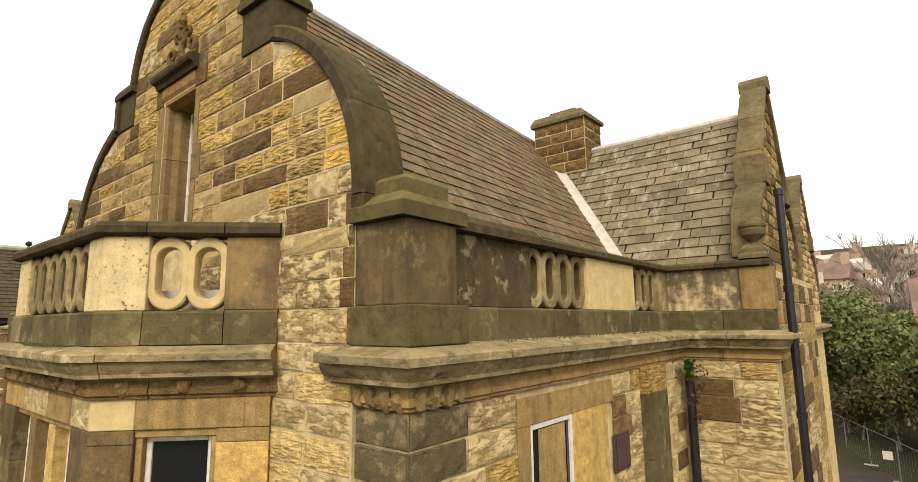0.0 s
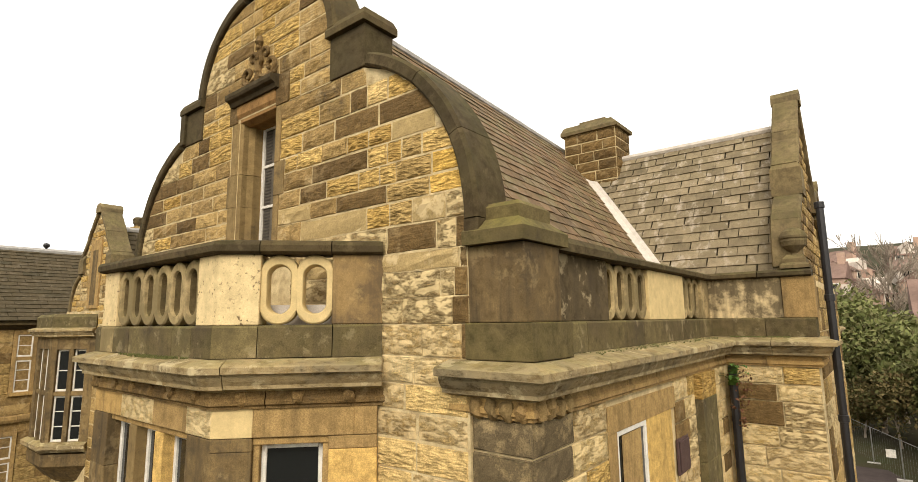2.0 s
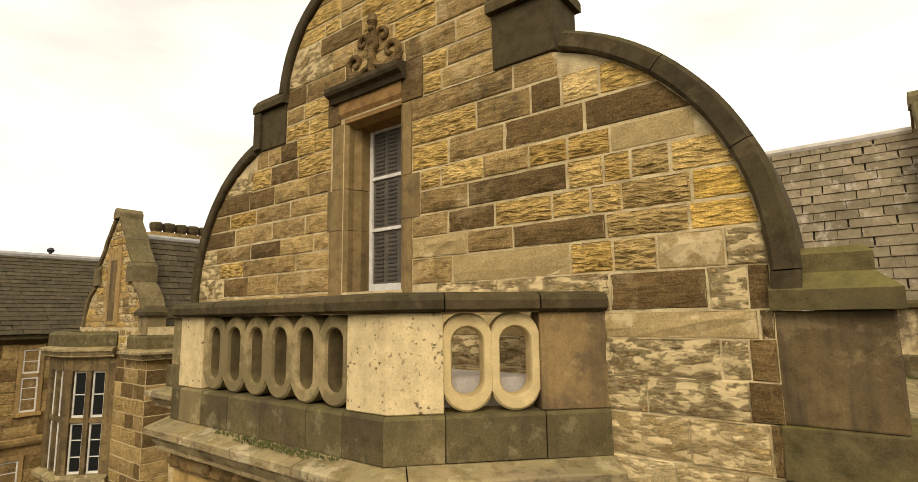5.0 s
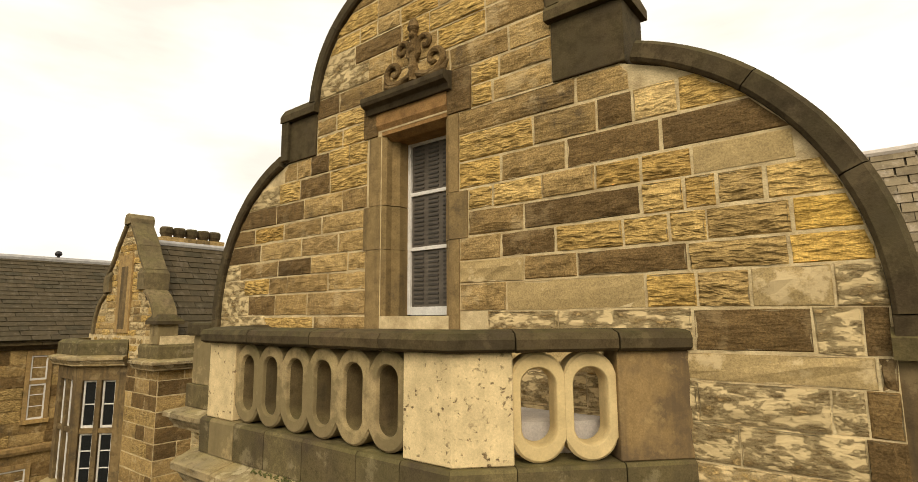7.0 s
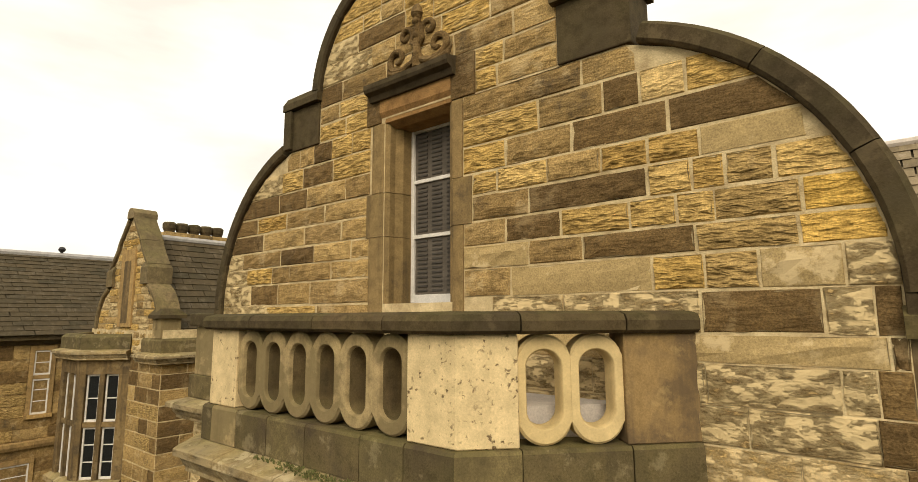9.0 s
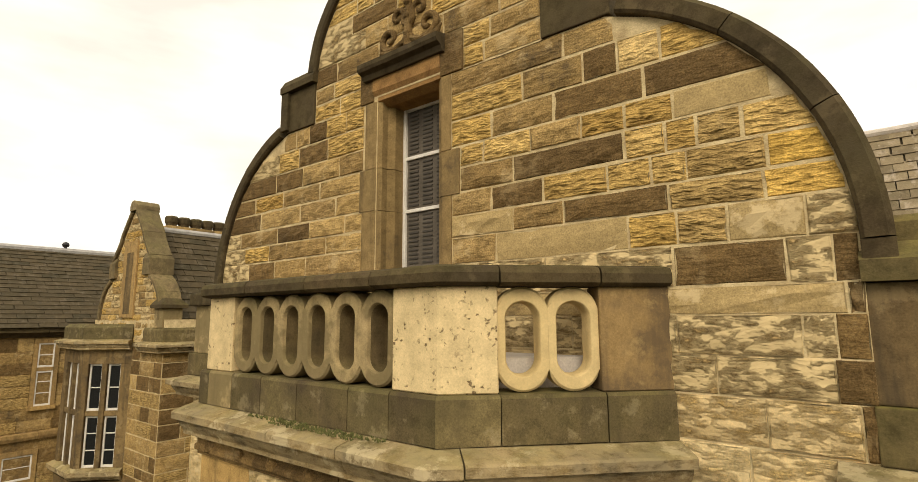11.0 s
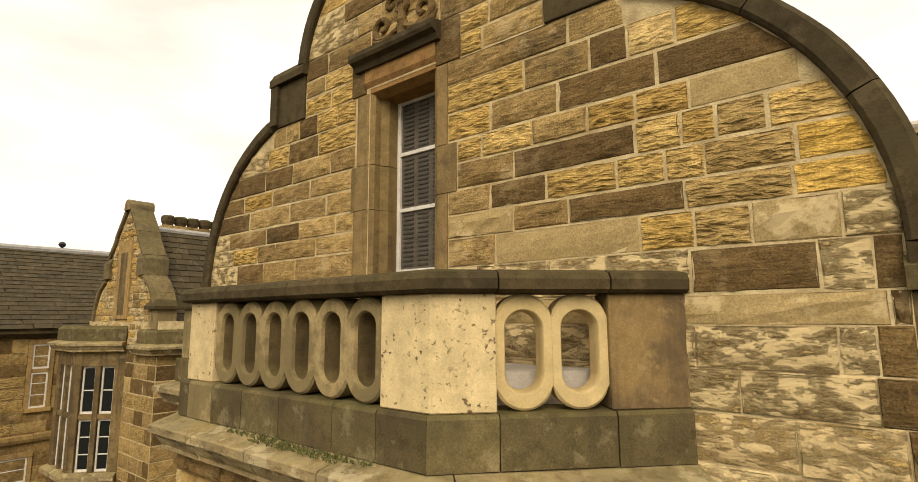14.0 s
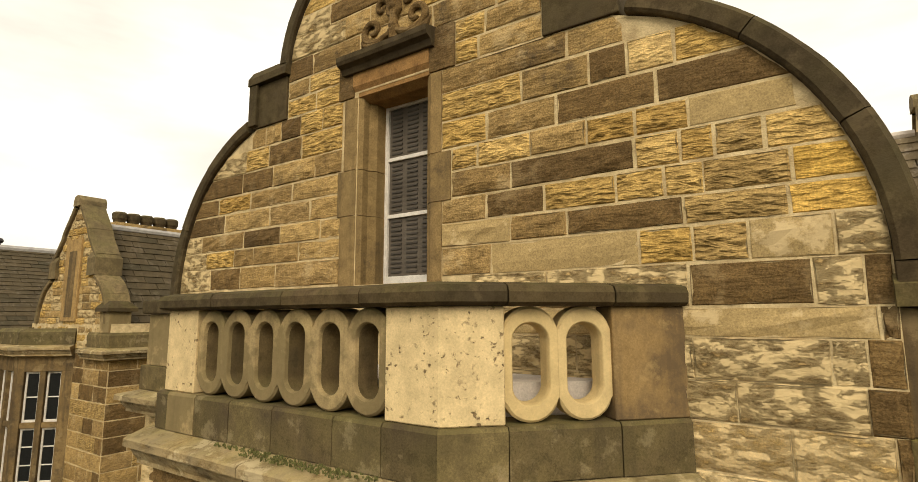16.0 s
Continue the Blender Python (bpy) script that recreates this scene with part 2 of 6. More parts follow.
M_MORTAR = plain("sandy_lime_mortar", (0.66, 0.53, 0.30), 0.95, scale=5.5, relief=0.012, tone2=(0.38, 0.285, 0.15))
M_LEAD = plain("grey_lead", (0.42, 0.40, 0.37), 0.6, 0.0, 0.3)
M_FLASH = plain("pale_valley_flashing", (0.58, 0.52, 0.45), 0.7, 0.0, 0.25)
M_PAINT = plain("weathered_white_paint", (0.74, 0.70, 0.62), 0.55, 0.0, 0.2, 12)
M_IRON = plain("black_cast_iron", (0.018, 0.016, 0.017), 0.45, 0.2, 0.4)
M_GROUND = plain("ground_leaf_litter", (0.045, 0.036, 0.02), 0.95, 0.0, 0.5, 0.6, 0.02, (0.035, 0.038, 0.016))
M_ROAD = plain("worn_asphalt", (0.06, 0.046, 0.042), 0.9, 0.0, 0.25, 1.5)
# house brick and render are paled: distance haze is put into their colours
M_BRICK_FAR = plain("hazed_far_brick", (0.40, 0.255, 0.195), 0.9, 0.0, 0.4, 0.5, 0.01, (0.46, 0.34, 0.26))
M_RENDER_FAR = plain("hazed_pale_render", (0.66, 0.58, 0.5), 0.9, 0.0, 0.3, 0.4, 0.01)
M_ROOF_FAR = plain("far_slate_roof", (0.24, 0.16, 0.13), 0.9, 0.0, 0.35, 0.8)
# bark lightened to carry the haze over the background trees
M_BARK = plain("hazed_bark", (0.34, 0.28, 0.22), 0.95, 0.0, 0.4, 4, 0.02)
M_PLAQUE = plain("purple_brown_vent_plate", (0.09, 0.055, 0.05), 0.6, 0.1, 0.2, 10)
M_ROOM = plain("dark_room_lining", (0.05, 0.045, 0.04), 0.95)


def make_glass():
    m, n, l, b = mat_base("old_window_glass", 0.06)
    b.inputs["Base Color"].default_value = (0.012, 0.013, 0.013, 1)
    b.inputs["IOR"].default_value = 1.5
    n_bump(n, l, n_noise(n, l, n_map(n, l, (1, 1, 1)), 3.0, 2), 0.15, 0.01, b)
    return m


M_GLASS = make_glass()


def make_slate(name, tones, lichen):
    m, n, l, b = mat_base(name, 0.75)
    info, geo = n.new("ShaderNodeObjectInfo"), n.new("ShaderNodeNewGeometry")
    seed = n_math(n, l, "FRACT", n_math(n, l, "ADD", info.outputs["Random"], geo.outputs["Random Per Island"]))
    k = 1.0 / (len(tones) - 1)
    col = n_ramp(n, l, seed, [(i * k, c) for i, c in enumerate(tones)])
    even = n_map(n, l, (1, 1, 1))
    mid, fine = n_noise(n, l, even, 7, 6, 0.65), n_noise(n, l, even, 70, 4, 0.7)
    col = n_mix(n, l, 0.7, col, n_ramp(n, l, mid, [(0.25, (0.6, 0.58, 0.55)), (0.75, (1.3, 1.28, 1.22))]), "MULTIPLY")
    col = n_mix(n, l, 0.5, col, n_ramp(n, l, fine, [(0.3, (0.65, 0.64, 0.62)), (0.7, (1.3, 1.3, 1.28))]), "MULTIPLY")
    runs = n_noise(n, l, n_map(n, l, (3.2, 3.2, 0.45)), 1.6, 5, 0.65)
    fac = n_ramp(n, l, runs, [(0.54, (0, 0, 0)), (0.66, (1, 1, 1))])
    col = n_mix(n, l, n_math(n, l, "MULTIPLY", fac, lichen), col, (0.40, 0.34, 0.26))
    dark = n_ramp(n, l, n_noise(n, l, n_map(n, l, (5.5, 5.5, 1.2)), 1.6, 5, 0.65), [(0.55, (0, 0, 0)), (0.72, (1, 1, 1))])
    col = n_mix(n, l, n_math(n, l, "MULTIPLY", dark, 0.5), col, (0.05, 0.04, 0.03))
    l.new(col, b.inputs["Base Color"])
    n_bump(n, l, n_math(n, l, "ADD", mid, n_math(n, l, "MULTIPLY", fine, 0.4)), 0.7, 0.006, b)
    return m


M_SLATE_RED = make_slate("reddish_brown_slate", [(0.155, 0.105, 0.057), (0.19, 0.122, 0.068), (0.115, 0.08, 0.045), (0.17, 0.135, 0.07), (0.14, 0.09, 0.052)], 0.22)
M_SLATE_TAN = make_slate("tan_grey_slate", [(0.19, 0.155, 0.095), (0.235, 0.19, 0.12), (0.155, 0.125, 0.078), (0.26, 0.21, 0.135), (0.20, 0.16, 0.10)], 0.75)
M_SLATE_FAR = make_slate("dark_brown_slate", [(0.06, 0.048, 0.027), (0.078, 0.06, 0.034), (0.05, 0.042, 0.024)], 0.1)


def make_leaf(name, tones):
    m, n, l, b = mat_base(name, 0.7)
    geo = n.new("ShaderNodeNewGeometry")
    k = 1.0 / (len(tones) - 1)
    l.new(n_ramp(n, l, geo.outputs["Random Per Island"], [(i * k, c) for i, c in enumerate(tones)]), b.inputs["Base Color"])
    return m


# evergreen tones raised, with some background haze in the colour
M_LEAF = make_leaf("evergreen_leaves", [(0.09, 0.105, 0.034), (0.14, 0.155, 0.05), (0.20, 0.205, 0.085), (0.14, 0.125, 0.055)])
M_LEAF_BROWN = make_leaf("browning_bush_leaves", [(0.12, 0.085, 0.035), (0.08, 0.085, 0.03), (0.18, 0.13, 0.06)])
M_FERN = make_leaf("fern_green", [(0.06, 0.13, 0.025), (0.10, 0.19, 0.04), (0.05, 0.10, 0.02)])
M_FERN_RED = make_leaf("reddish_creeper", [(0.12, 0.05, 0.028), (0.16, 0.075, 0.04), (0.10, 0.06, 0.03)])
M_MOSS = make_leaf("moss_tufts", [(0.10, 0.105, 0.035), (0.14, 0.14, 0.05), (0.08, 0.08, 0.03)])


# ---- building helpers ----
def finish(name, bm, material, parent=None, label=""):
    me = bpy.data.meshes.new(name)
    bm.normal_update()
    bm.to_mesh(me)
    bm.free()
    me.materials.append(material)
    ob = new(name, me)
    if parent:
        ob.parent = parent
    if label:
        ob["label"] = label
    return ob


def part(name, bm, material, parent, label=""):
    return finish(name, bm, material, parent, label)


def thing(name, label, category, group="", kind="", at=(0, 0, 0), turn=0):
    ob = new(name)
    ob.matrix_world = pose(*at, 0, 0, turn)
    return tagged(ob, label, category, group, kind)


def b_box(x0, x1, y0, y1, z0, z1, bev=0.0, bm=None):
    own = bm is None
    bm = bm or bmesh.new()
    vs = [bm.verts.new((x, y, z)) for z in (z0, z1) for y in (y0, y1) for x in (x0, x1)]
    fs = [bm.faces.new([vs[i] for i in f]) for f in ((0, 2, 3, 1), (4, 5, 7, 6), (0, 1, 5, 4), (1, 3, 7, 5), (3, 2, 6, 7), (2, 0, 4, 6))]
    if bev and own:
        bmesh.ops.bevel(bm, geom=bm.edges[:], offset=bev, segments=2, affect="EDGES", profile=0.6)
    return bm


def b_prism(poly, y0, y1, bev=0.0, axis="y"):
    """A flat outline of (across, up) pairs, made y0 to y1 thick; axis says which way it is thick."""
    bm = bmesh.new()
    put = (lambda a, d, z: (a, d, z)) if axis == "y" else ((lambda a, d, z: (d, a, z)) if axis == "x" else (lambda a, d, z: (a, z, d)))
    one = [bm.verts.new(put(a, y0, z)) for a, z in poly]
    two = [bm.verts.new(put(a, y1, z)) for a, z in poly]
    bm.faces.new(one), bm.faces.new(two[::-1])
    k = len(poly)
    for i in range(k):
        bm.faces.new((one[i], two[i], two[(i + 1) % k], one[(i + 1) % k]))
    bmesh.ops.recalc_face_normals(bm, faces=bm.faces)
    if bev:
        bmesh.ops.bevel(bm, geom=bm.edges[:], offset=bev, segments=1, affect="EDGES")
    return bm


def b_tube(rings):
    """A solid skinned through closed rings of points."""
    bm = bmesh.new()
    vs = [[bm.verts.new(p) for p in r] for r in rings]
    k = len(vs[0])
    for a, b in zip(vs, vs[1:]):
        for i in range(k):
            bm.faces.new((a[i], a[(i + 1) % k], b[(i + 1) % k], b[i]))
    bm.faces.new(vs[0][::-1]), bm.faces.new(vs[-1])
    bmesh.ops.recalc_face_normals(bm, faces=bm.faces)
    return bm


def b_lathe(profile, x=0, y=0, seg=20, square=False):
    seg = 4 if square else seg
    off, grow = (math.pi / 4, math.sqrt(2)) if square else (0, 1)
    return b_tube([[(x + r * grow * math.cos(off + 2 * math.pi * i / seg), y + r * grow * math.sin(off + 2 * math.pi * i / seg), z) for i in range(seg)] for r, z in profile])


def b_pipe(pts, r, seg=10):
    rings = []
    for i, p in enumerate(pts):
        d = (Vector(pts[min(i + 1, len(pts) - 1)]) - Vector(pts[max(i - 1, 0)])).normalized()
        s = d.cross(Vector((0.31, 0.95, 0.05))).normalized()
        t = d.cross(s)
        rr = r[i] if isinstance(r, (list, tuple)) else r
        rings.append([tuple(Vector(p) + rr * (math.cos(2 * math.pi * k / seg) * s + math.sin(2 * math.pi * k / seg) * t)) for k in range(seg)])
    return b_tube(rings)


def roughen(bm, amount, seed=0.0, size=2.5):
    for v in bm.verts:
        v.co += amount * Vector(noise.noise_vector(v.co * size + Vector((seed, seed * 1.7, 0))))
    return bm


def run_stones(parent, name, profile, path, material, cuts, gap=0.004, wear=0.004, into_wall=False):
    """A moulding (outward, up) carried along a plan path in separate stones; outward is to the right of the way along it."""
    P = [Vector(p) for p in path]
    D = [(b - a).normalized() for a, b in zip(P, P[1:])]
    N = [Vector((d.y, -d.x)) for d in D]
    for i, d in enumerate(D):
        length = (P[i + 1] - P[i]).length
        stops = [0.0] + [c for c in cuts[i]] + [length]
        for s0, s1 in zip(stops, stops[1:]):
            rings = []
            steps = max(1, int((s1 - s0) / 0.35))
            for k in range(steps + 1):
                s = s0 + (s1 - s0) * k / steps
                if into_wall and ((s == 0.0 and i == 0) or (s == length and i == len(D) - 1)):
                    base, m = (P[i] if s == 0.0 else P[i + 1]), N[i] - d * (N[i].y / d.y)
                elif s == 0.0 and i > 0:
                    base, m = P[i], (N[i - 1] + N[i]) / (1 + N[i - 1].dot(N[i]))
                elif s == length and i < len(D) - 1:
                    base, m = P[i + 1], (N[i] + N[i + 1]) / (1 + N[i].dot(N[i + 1]))
                else:
                    inset = gap if k == 0 and s0 > 0 else (-gap if k == steps and s1 < length else 0)
                    base, m = P[i] + d * (s + inset), N[i]
                rings.append([(base.x + m.x * o, base.y + m.y * o, z) for o, z in profile])
            bm = roughen(b_tube(rings), wear, s0 * 3.1 + i * 7, 4.0)
            part(name, bm, material if not callable(material) else material(i, s0), parent)


def even_cuts(length, size, seed):
    r = random.Random(seed)
    k = max(1, round(length / size))
    return [length * (j + r.uniform(-0.18, 0.18)) / k for j in range(1, k)]


def b_stone(outline, place, depth=0.06, bulge=0.006, seed=0, inset=0.010):
    """One walling stone: an outline in the wall's own (along, up), a softened arris and an uneven face.
    place(along, out, up) sets it in the wall."""
    r = random.Random(seed)
    cx = sum(p[0] for p in outline) / len(outline)
    cz = sum(p[1] for p in outline) / len(outline)
    def shrink(d):
        out = []
        for a, z in outline:
            out.append((a - d * (1 if a > cx else -1), z - d * (1 if z > cz else -1)))
        return out
    bm = bmesh.new()
    lift = r.uniform(0, bulge)
    loops = []
    for d, o in ((inset, -depth), (inset, -0.004 + lift), (inset + 0.008, 0.006 + lift)):
        loops.append([bm.verts.new(place(a + r.uniform(-0.006, 0.006), o, z + r.uniform(-0.006, 0.006))) for a, z in shrink(d)])
    k = len(outline)
    for la, lb in zip(loops, loops[1:]):
        for i in range(k):
            bm.faces.new((la[i], la[(i + 1) % k], lb[(i + 1) % k], lb[i]))
    if k == 4:
        # a rough face: a grid of points worked unevenly, its rim kept at the arris
        (a0, z0), (a1, z1) = shrink(inset + 0.008)[0], shrink(inset + 0.008)[2]
        nx, nz = (6, 3) if a1 - a0 > 0.4 else (4, 3)
        grid = [[None] * (nx + 1) for _ in range(nz + 1)]
        for (i, j), v in zip(((0, 0), (nx, 0), (nx, nz), (0, nz)), loops[-1]):
            grid[j][i] = v
        for j in range(nz + 1):
            for i in range(nx + 1):
                if grid[j][i] is None:
                    rim = i in (0, nx) or j in (0, nz)
                    o = 0.006 + lift + (r.uniform(-0.006, 0.004) if rim else r.uniform(0, 1.6 * bulge + 0.006))
                    grid[j][i] = bm.verts.new(place(a0 + (a1 - a0) * i / nx + r.uniform(-0.007, 0.007) * (1 if rim else 2), o, z0 + (z1 - z0) * j / nz + r.uniform(-0.007, 0.007) * (1 if rim else 1.5)))
        for j in range(nz):
            for i in range(nx):
                bm.faces.new((grid[j][i], grid[j][i + 1], grid[j + 1][i + 1], grid[j + 1][i]))
    else:
        mid = bm.verts.new(place(cx + r.uniform(-0.03, 0.03), 0.006 + lift + r.uniform(0, bulge), cz))
        for i in range(k):
            bm.faces.new((loops[-1][i], loops[-1][(i + 1) % k], mid))
    bmesh.ops.recalc_face_normals(bm, faces=bm.faces)
    return bm


def split_course(a0, a1, seed, short=0.26, long=0.72):
    r = random.Random(seed)
    out, a = [], a0
    while a < a1 - 0.02:
        b = a + r.uniform(short, long)
        if a1 - b < short * 0.75:
            b = a1
        out.append((a, min(b, a1)))
        a = b
    return out


def wall_stones(parent, courses, a0, a1, place, pick, seed, holes=(), short=0.26, long=0.72, depth=0.05, name="stone"):
    """Plain coursed walling with openings (a0, a1, z0, z1) left free."""
    for i, (z0, z1) in enumerate(zip(courses, courses[1:])):
        spans = [(a0, a1)]
        for h0, h1, g0, g1 in holes:
            if z1 > g0 + 0.02 and z0 < g1 - 0.02:
                spans = [p for s in spans for p in ((s[0], min(s[1], h0)), (max(s[0], h1), s[1])) if p[1] - p[0] > 0.04]
        for j, (s0, s1) in enumerate(spans):
            for k, (b0, b1) in enumerate(split_course(s0, s1, seed + i * 31 + j * 7, short, long)):
                sd = seed + i * 1000 + j * 100 + k
                part(name, b_stone([(b0, z0), (b1, z0), (b1, z1), (b0, z1)], place, depth, seed=sd), pick((b0 + b1) / 2, (z0 + z1) / 2, random.Random(sd)), parent)


# ---- ground ----
def b_ground():
    bm = bmesh.new()
    n, size = 60, 900.0
    grid = []
    for j in range(n + 1):
        row = []
        for i in range(n + 1):
            x = (abs(2 * i / n - 1) ** 1.8) * (1 if i > n / 2 else -1) * size
            y = (abs(2 * j / n - 1) ** 1.8) * (1 if j > n / 2 else -1) * size
            d = max(0.0, y - 45.0) + max(0.0, abs(x) - 90) * 0.3
            z = min(26.0, 0.22 * d) if d > 0 else 0.0
            row.append(bm.verts.new((x, y, z)))
        grid.append(row)
    for j in range(n):
        for i in range(n):
            bm.faces.new((grid[j][i], grid[j][i + 1], grid[j + 1][i + 1], grid[j + 1][i]))
    return bm


def hill(x, y):
    d = max(0.0, y - 45.0) + max(0.0, abs(x) - 90) * 0.3
    return min(26.0, 0.22 * d)


tagged(finish("ground", b_ground(), M_GROUND), "leaf-strewn ground rising to a hill", "ground", kind="structure")

# ---- the main gable wall ----
C, FACE = -6.0, 2.90
BAY = [(-8.47, 2.90), (-7.47, 1.87), (-4.75, 1.87), (-3.75, 2.90)]
FOOT, TOP1, STEP, TOP2 = 8.85, 10.585, 11.185, 12.23
R1, CU1, CZ1 = 1.95, 1.435, 8.85
R2, CU2, CZ2 = 1.27, 0.27, 11.10
BAND, HALF = 0.145, 3.24
WIN = (-6.42, -5.60, 8.86, 10.62)


def gable_half(z):
    """Half the width of the walling at height z."""
    if z <= FOOT:
        return HALF
    if z <= TOP1 + 1e-6:
        return CU1 + math.sqrt(max(0.0, (R1 - BAND) ** 2 - (z - CZ1) ** 2))
    if z <= STEP + 1e-6:
        return 1.425
    return CU2 + math.sqrt(max(0.0, (R2 - BAND) ** 2 - (z - CZ2) ** 2))


def half_outline(sign):
    zs = [4.0, FOOT] + [FOOT + (TOP1 - FOOT) * k / 14 for k in range(1, 15)] + [TOP1 + 0.001, STEP] + [STEP + 0.001 + (TOP2 - 0.02 - STEP) * k / 10 for k in range(0, 11)]
    pts = [(C, 4.0)] + [(C + sign * gable_half(z), z) for z in zs] + [(C, TOP2), (C, WIN[3])]
    edge = WIN[1] if sign > 0 else WIN[0]
    return pts + [(edge, WIN[3]), (edge, WIN[2]), (C, WIN[2])]


wall_gable = tagged(finish("wall_gable", b_prism(half_outline(1), FACE - 0.003, FACE + 0.34), M_MORTAR), "gable wall of weathered ochre and brown coursed sandstone", "wall", kind="structure")
part("gable_half", b_prism(half_outline(-1), FACE - 0.003, FACE + 0.34), M_MORTAR, wall_gable)


def on_front(a, out, z):
    return (a, FACE - out, z)


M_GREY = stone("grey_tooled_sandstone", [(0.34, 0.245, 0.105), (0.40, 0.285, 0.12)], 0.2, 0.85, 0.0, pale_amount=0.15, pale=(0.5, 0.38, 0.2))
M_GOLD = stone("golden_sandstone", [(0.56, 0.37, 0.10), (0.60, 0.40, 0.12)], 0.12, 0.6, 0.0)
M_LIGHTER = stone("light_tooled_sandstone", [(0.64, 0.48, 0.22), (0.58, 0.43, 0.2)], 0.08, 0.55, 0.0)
M_SMOOTH = stone("smooth_tan_sandstone", [(0.40, 0.30, 0.145), (0.36, 0.27, 0.13)], 0.2, 0.12, 0.0, pale_amount=0.75, pale=(0.58, 0.45, 0.25), relief=0.008, mottle=0.35, grain=0.5)
STONES = {"O": M_OCHRE, "B": M_BROWN, "D": M_DARK, "P": M_PALE, "W": M_WALL, "G": M_GREY, "Y": M_GOLD, "L": M_LIGHTER, "S": M_SMOOTH, "E": M_DARK}
JL, JR = -6.61, -5.48
EDGE = 99.0

# the courses of the gable: height of the bed, the upright joints along it (EDGE: out to the coping), and the kind of each stone
RIGHT_LOW = [
    (7.514, (-3.80, -3.35, -2.77), "WW"),
    (7.740, (-5.2, -3.84, -3.25, -2.83, EDGE), "PWWE"),
    (8.010, (-5.2, -4.2, -3.49, -2.92, EDGE), "PPPE"),
    (8.235, (-5.2, -4.4, -3.70, -3.05, -2.90, EDGE), "PPPPE"),
    (8.467, (-5.2, -4.3, -2.84, EDGE), "SSE"),
    (8.637, (-5.2, -4.6, -3.70, -3.09, -2.88, EDGE), "PPDPE"),
    (8.892, (JR, -5.03, -3.97, -3.66, -3.37, -2.98, EDGE), "BSOGSP"),
    (9.118, (JR, -4.87, -4.44, -3.70, -3.17, EDGE), "SBDGY"),
]
RIGHT_HIGH = [
    (9.300, (JR, -5.07, -4.60, -4.10, -3.80, -3.58, -3.14, EDGE), "BDOOOGY"),
    (9.500, (-5.39, -4.86, -3.97, -3.70, -3.51, -3.25, EDGE), "BDOOGO"),
    (9.712, (-5.39, -5.14, -4.70, -4.28, -3.96, -3.64, -3.09, EDGE), "OOBOOSO"),
    (9.900, (JR, -5.06, -4.49, -3.82, EDGE), "OBDD"),
    (10.135, (JR, -4.76, -4.25, -3.99, -3.70, EDGE), "OBDLO"),
    (10.375, (JR, -4.40, -4.00, -3.70, EDGE), "BBLO"),
    (10.585, (-5.345, -5.13, EDGE), "OB"),
    (10.780, (-5.345, -5.06, EDGE), "OB"),
]
LEFT = [
    (8.640, (-EDGE, -8.3, -7.4, JL), "POB"),
    (8.870, (-EDGE, -8.64, -8.09, -7.51, JL), "PDBB"),
    (9.110, (-EDGE, -8.73, -8.22, -7.88, -7.18, JL), "POBBB"),
    (9.300, (-EDGE, -8.85, -8.06, -7.46, -6.88, JL), "PBDBB"),
    (9.490, (-EDGE, -8.42, -7.64, -7.03, JL), "DBBB"),
    (9.705, (-EDGE, -8.56, -7.97, -7.30, JL), "DOBB"),
    (9.900, (-EDGE, -8.13, -7.61, -6.98, JL), "DDBB"),
    (10.125, (-EDGE, -8.08, -7.70, -7.18, JL), "PODO"),
    (10.365, (-EDGE, -8.01, -7.76, -7.51, -7.21, -6.89, JL), "OBBDOO"),
    (10.585, (-EDGE, -6.99, -6.66), "OO"),
    (10.780, (-EDGE, -7.10, -6.66), "BO"),
]
TOP = [
    (10.968, (-EDGE, -7.06, -6.41, -5.575, -4.96, EDGE), "DBBBB"),
    (11.195, (-EDGE, -6.62, -6.29, -5.71, -5.18, EDGE), "PBBOB"),
    (11.430, (-EDGE, -6.83, -6.16, -5.81, -5.19, EDGE), "PDOOB"),
    (11.640, (-EDGE, -6.76, -6.5, -6.18, -5.7, -5.2, EDGE), "OOBOBD"),
    (11.820, (-EDGE, -6.5, -6.0, -5.4, EDGE), "OBOB"),
    (12.030, (-EDGE, -6.2, -5.7, EDGE), "BOB"),
]


def clipped(b0, b1, z0, z1, lo, hi):
    """A stone's outline cut to the gable's curved edges."""
    zs = [z0 + (z1 - z0) * k / 3 for k in range(4)]
    right = [(min(b1, hi(z)), z) for z in zs] if b1 > hi(z1) else [(b1, z0), (b1, z1)]
    left = [(max(b0, lo(z)), z) for z in zs] if b0 < lo(z1) else [(b0, z0), (b0, z1)]
    pts = right + left[::-1]
    if len(pts) == 4:
        return [(b0, z0), (b1, z0), (b1, z1), (b0, z1)]
    return None if max(p[0] for p in right) - min(p[0] for p in left) < 0.05 or right[-1][0] - left[-1][0] < 0.015 else pts


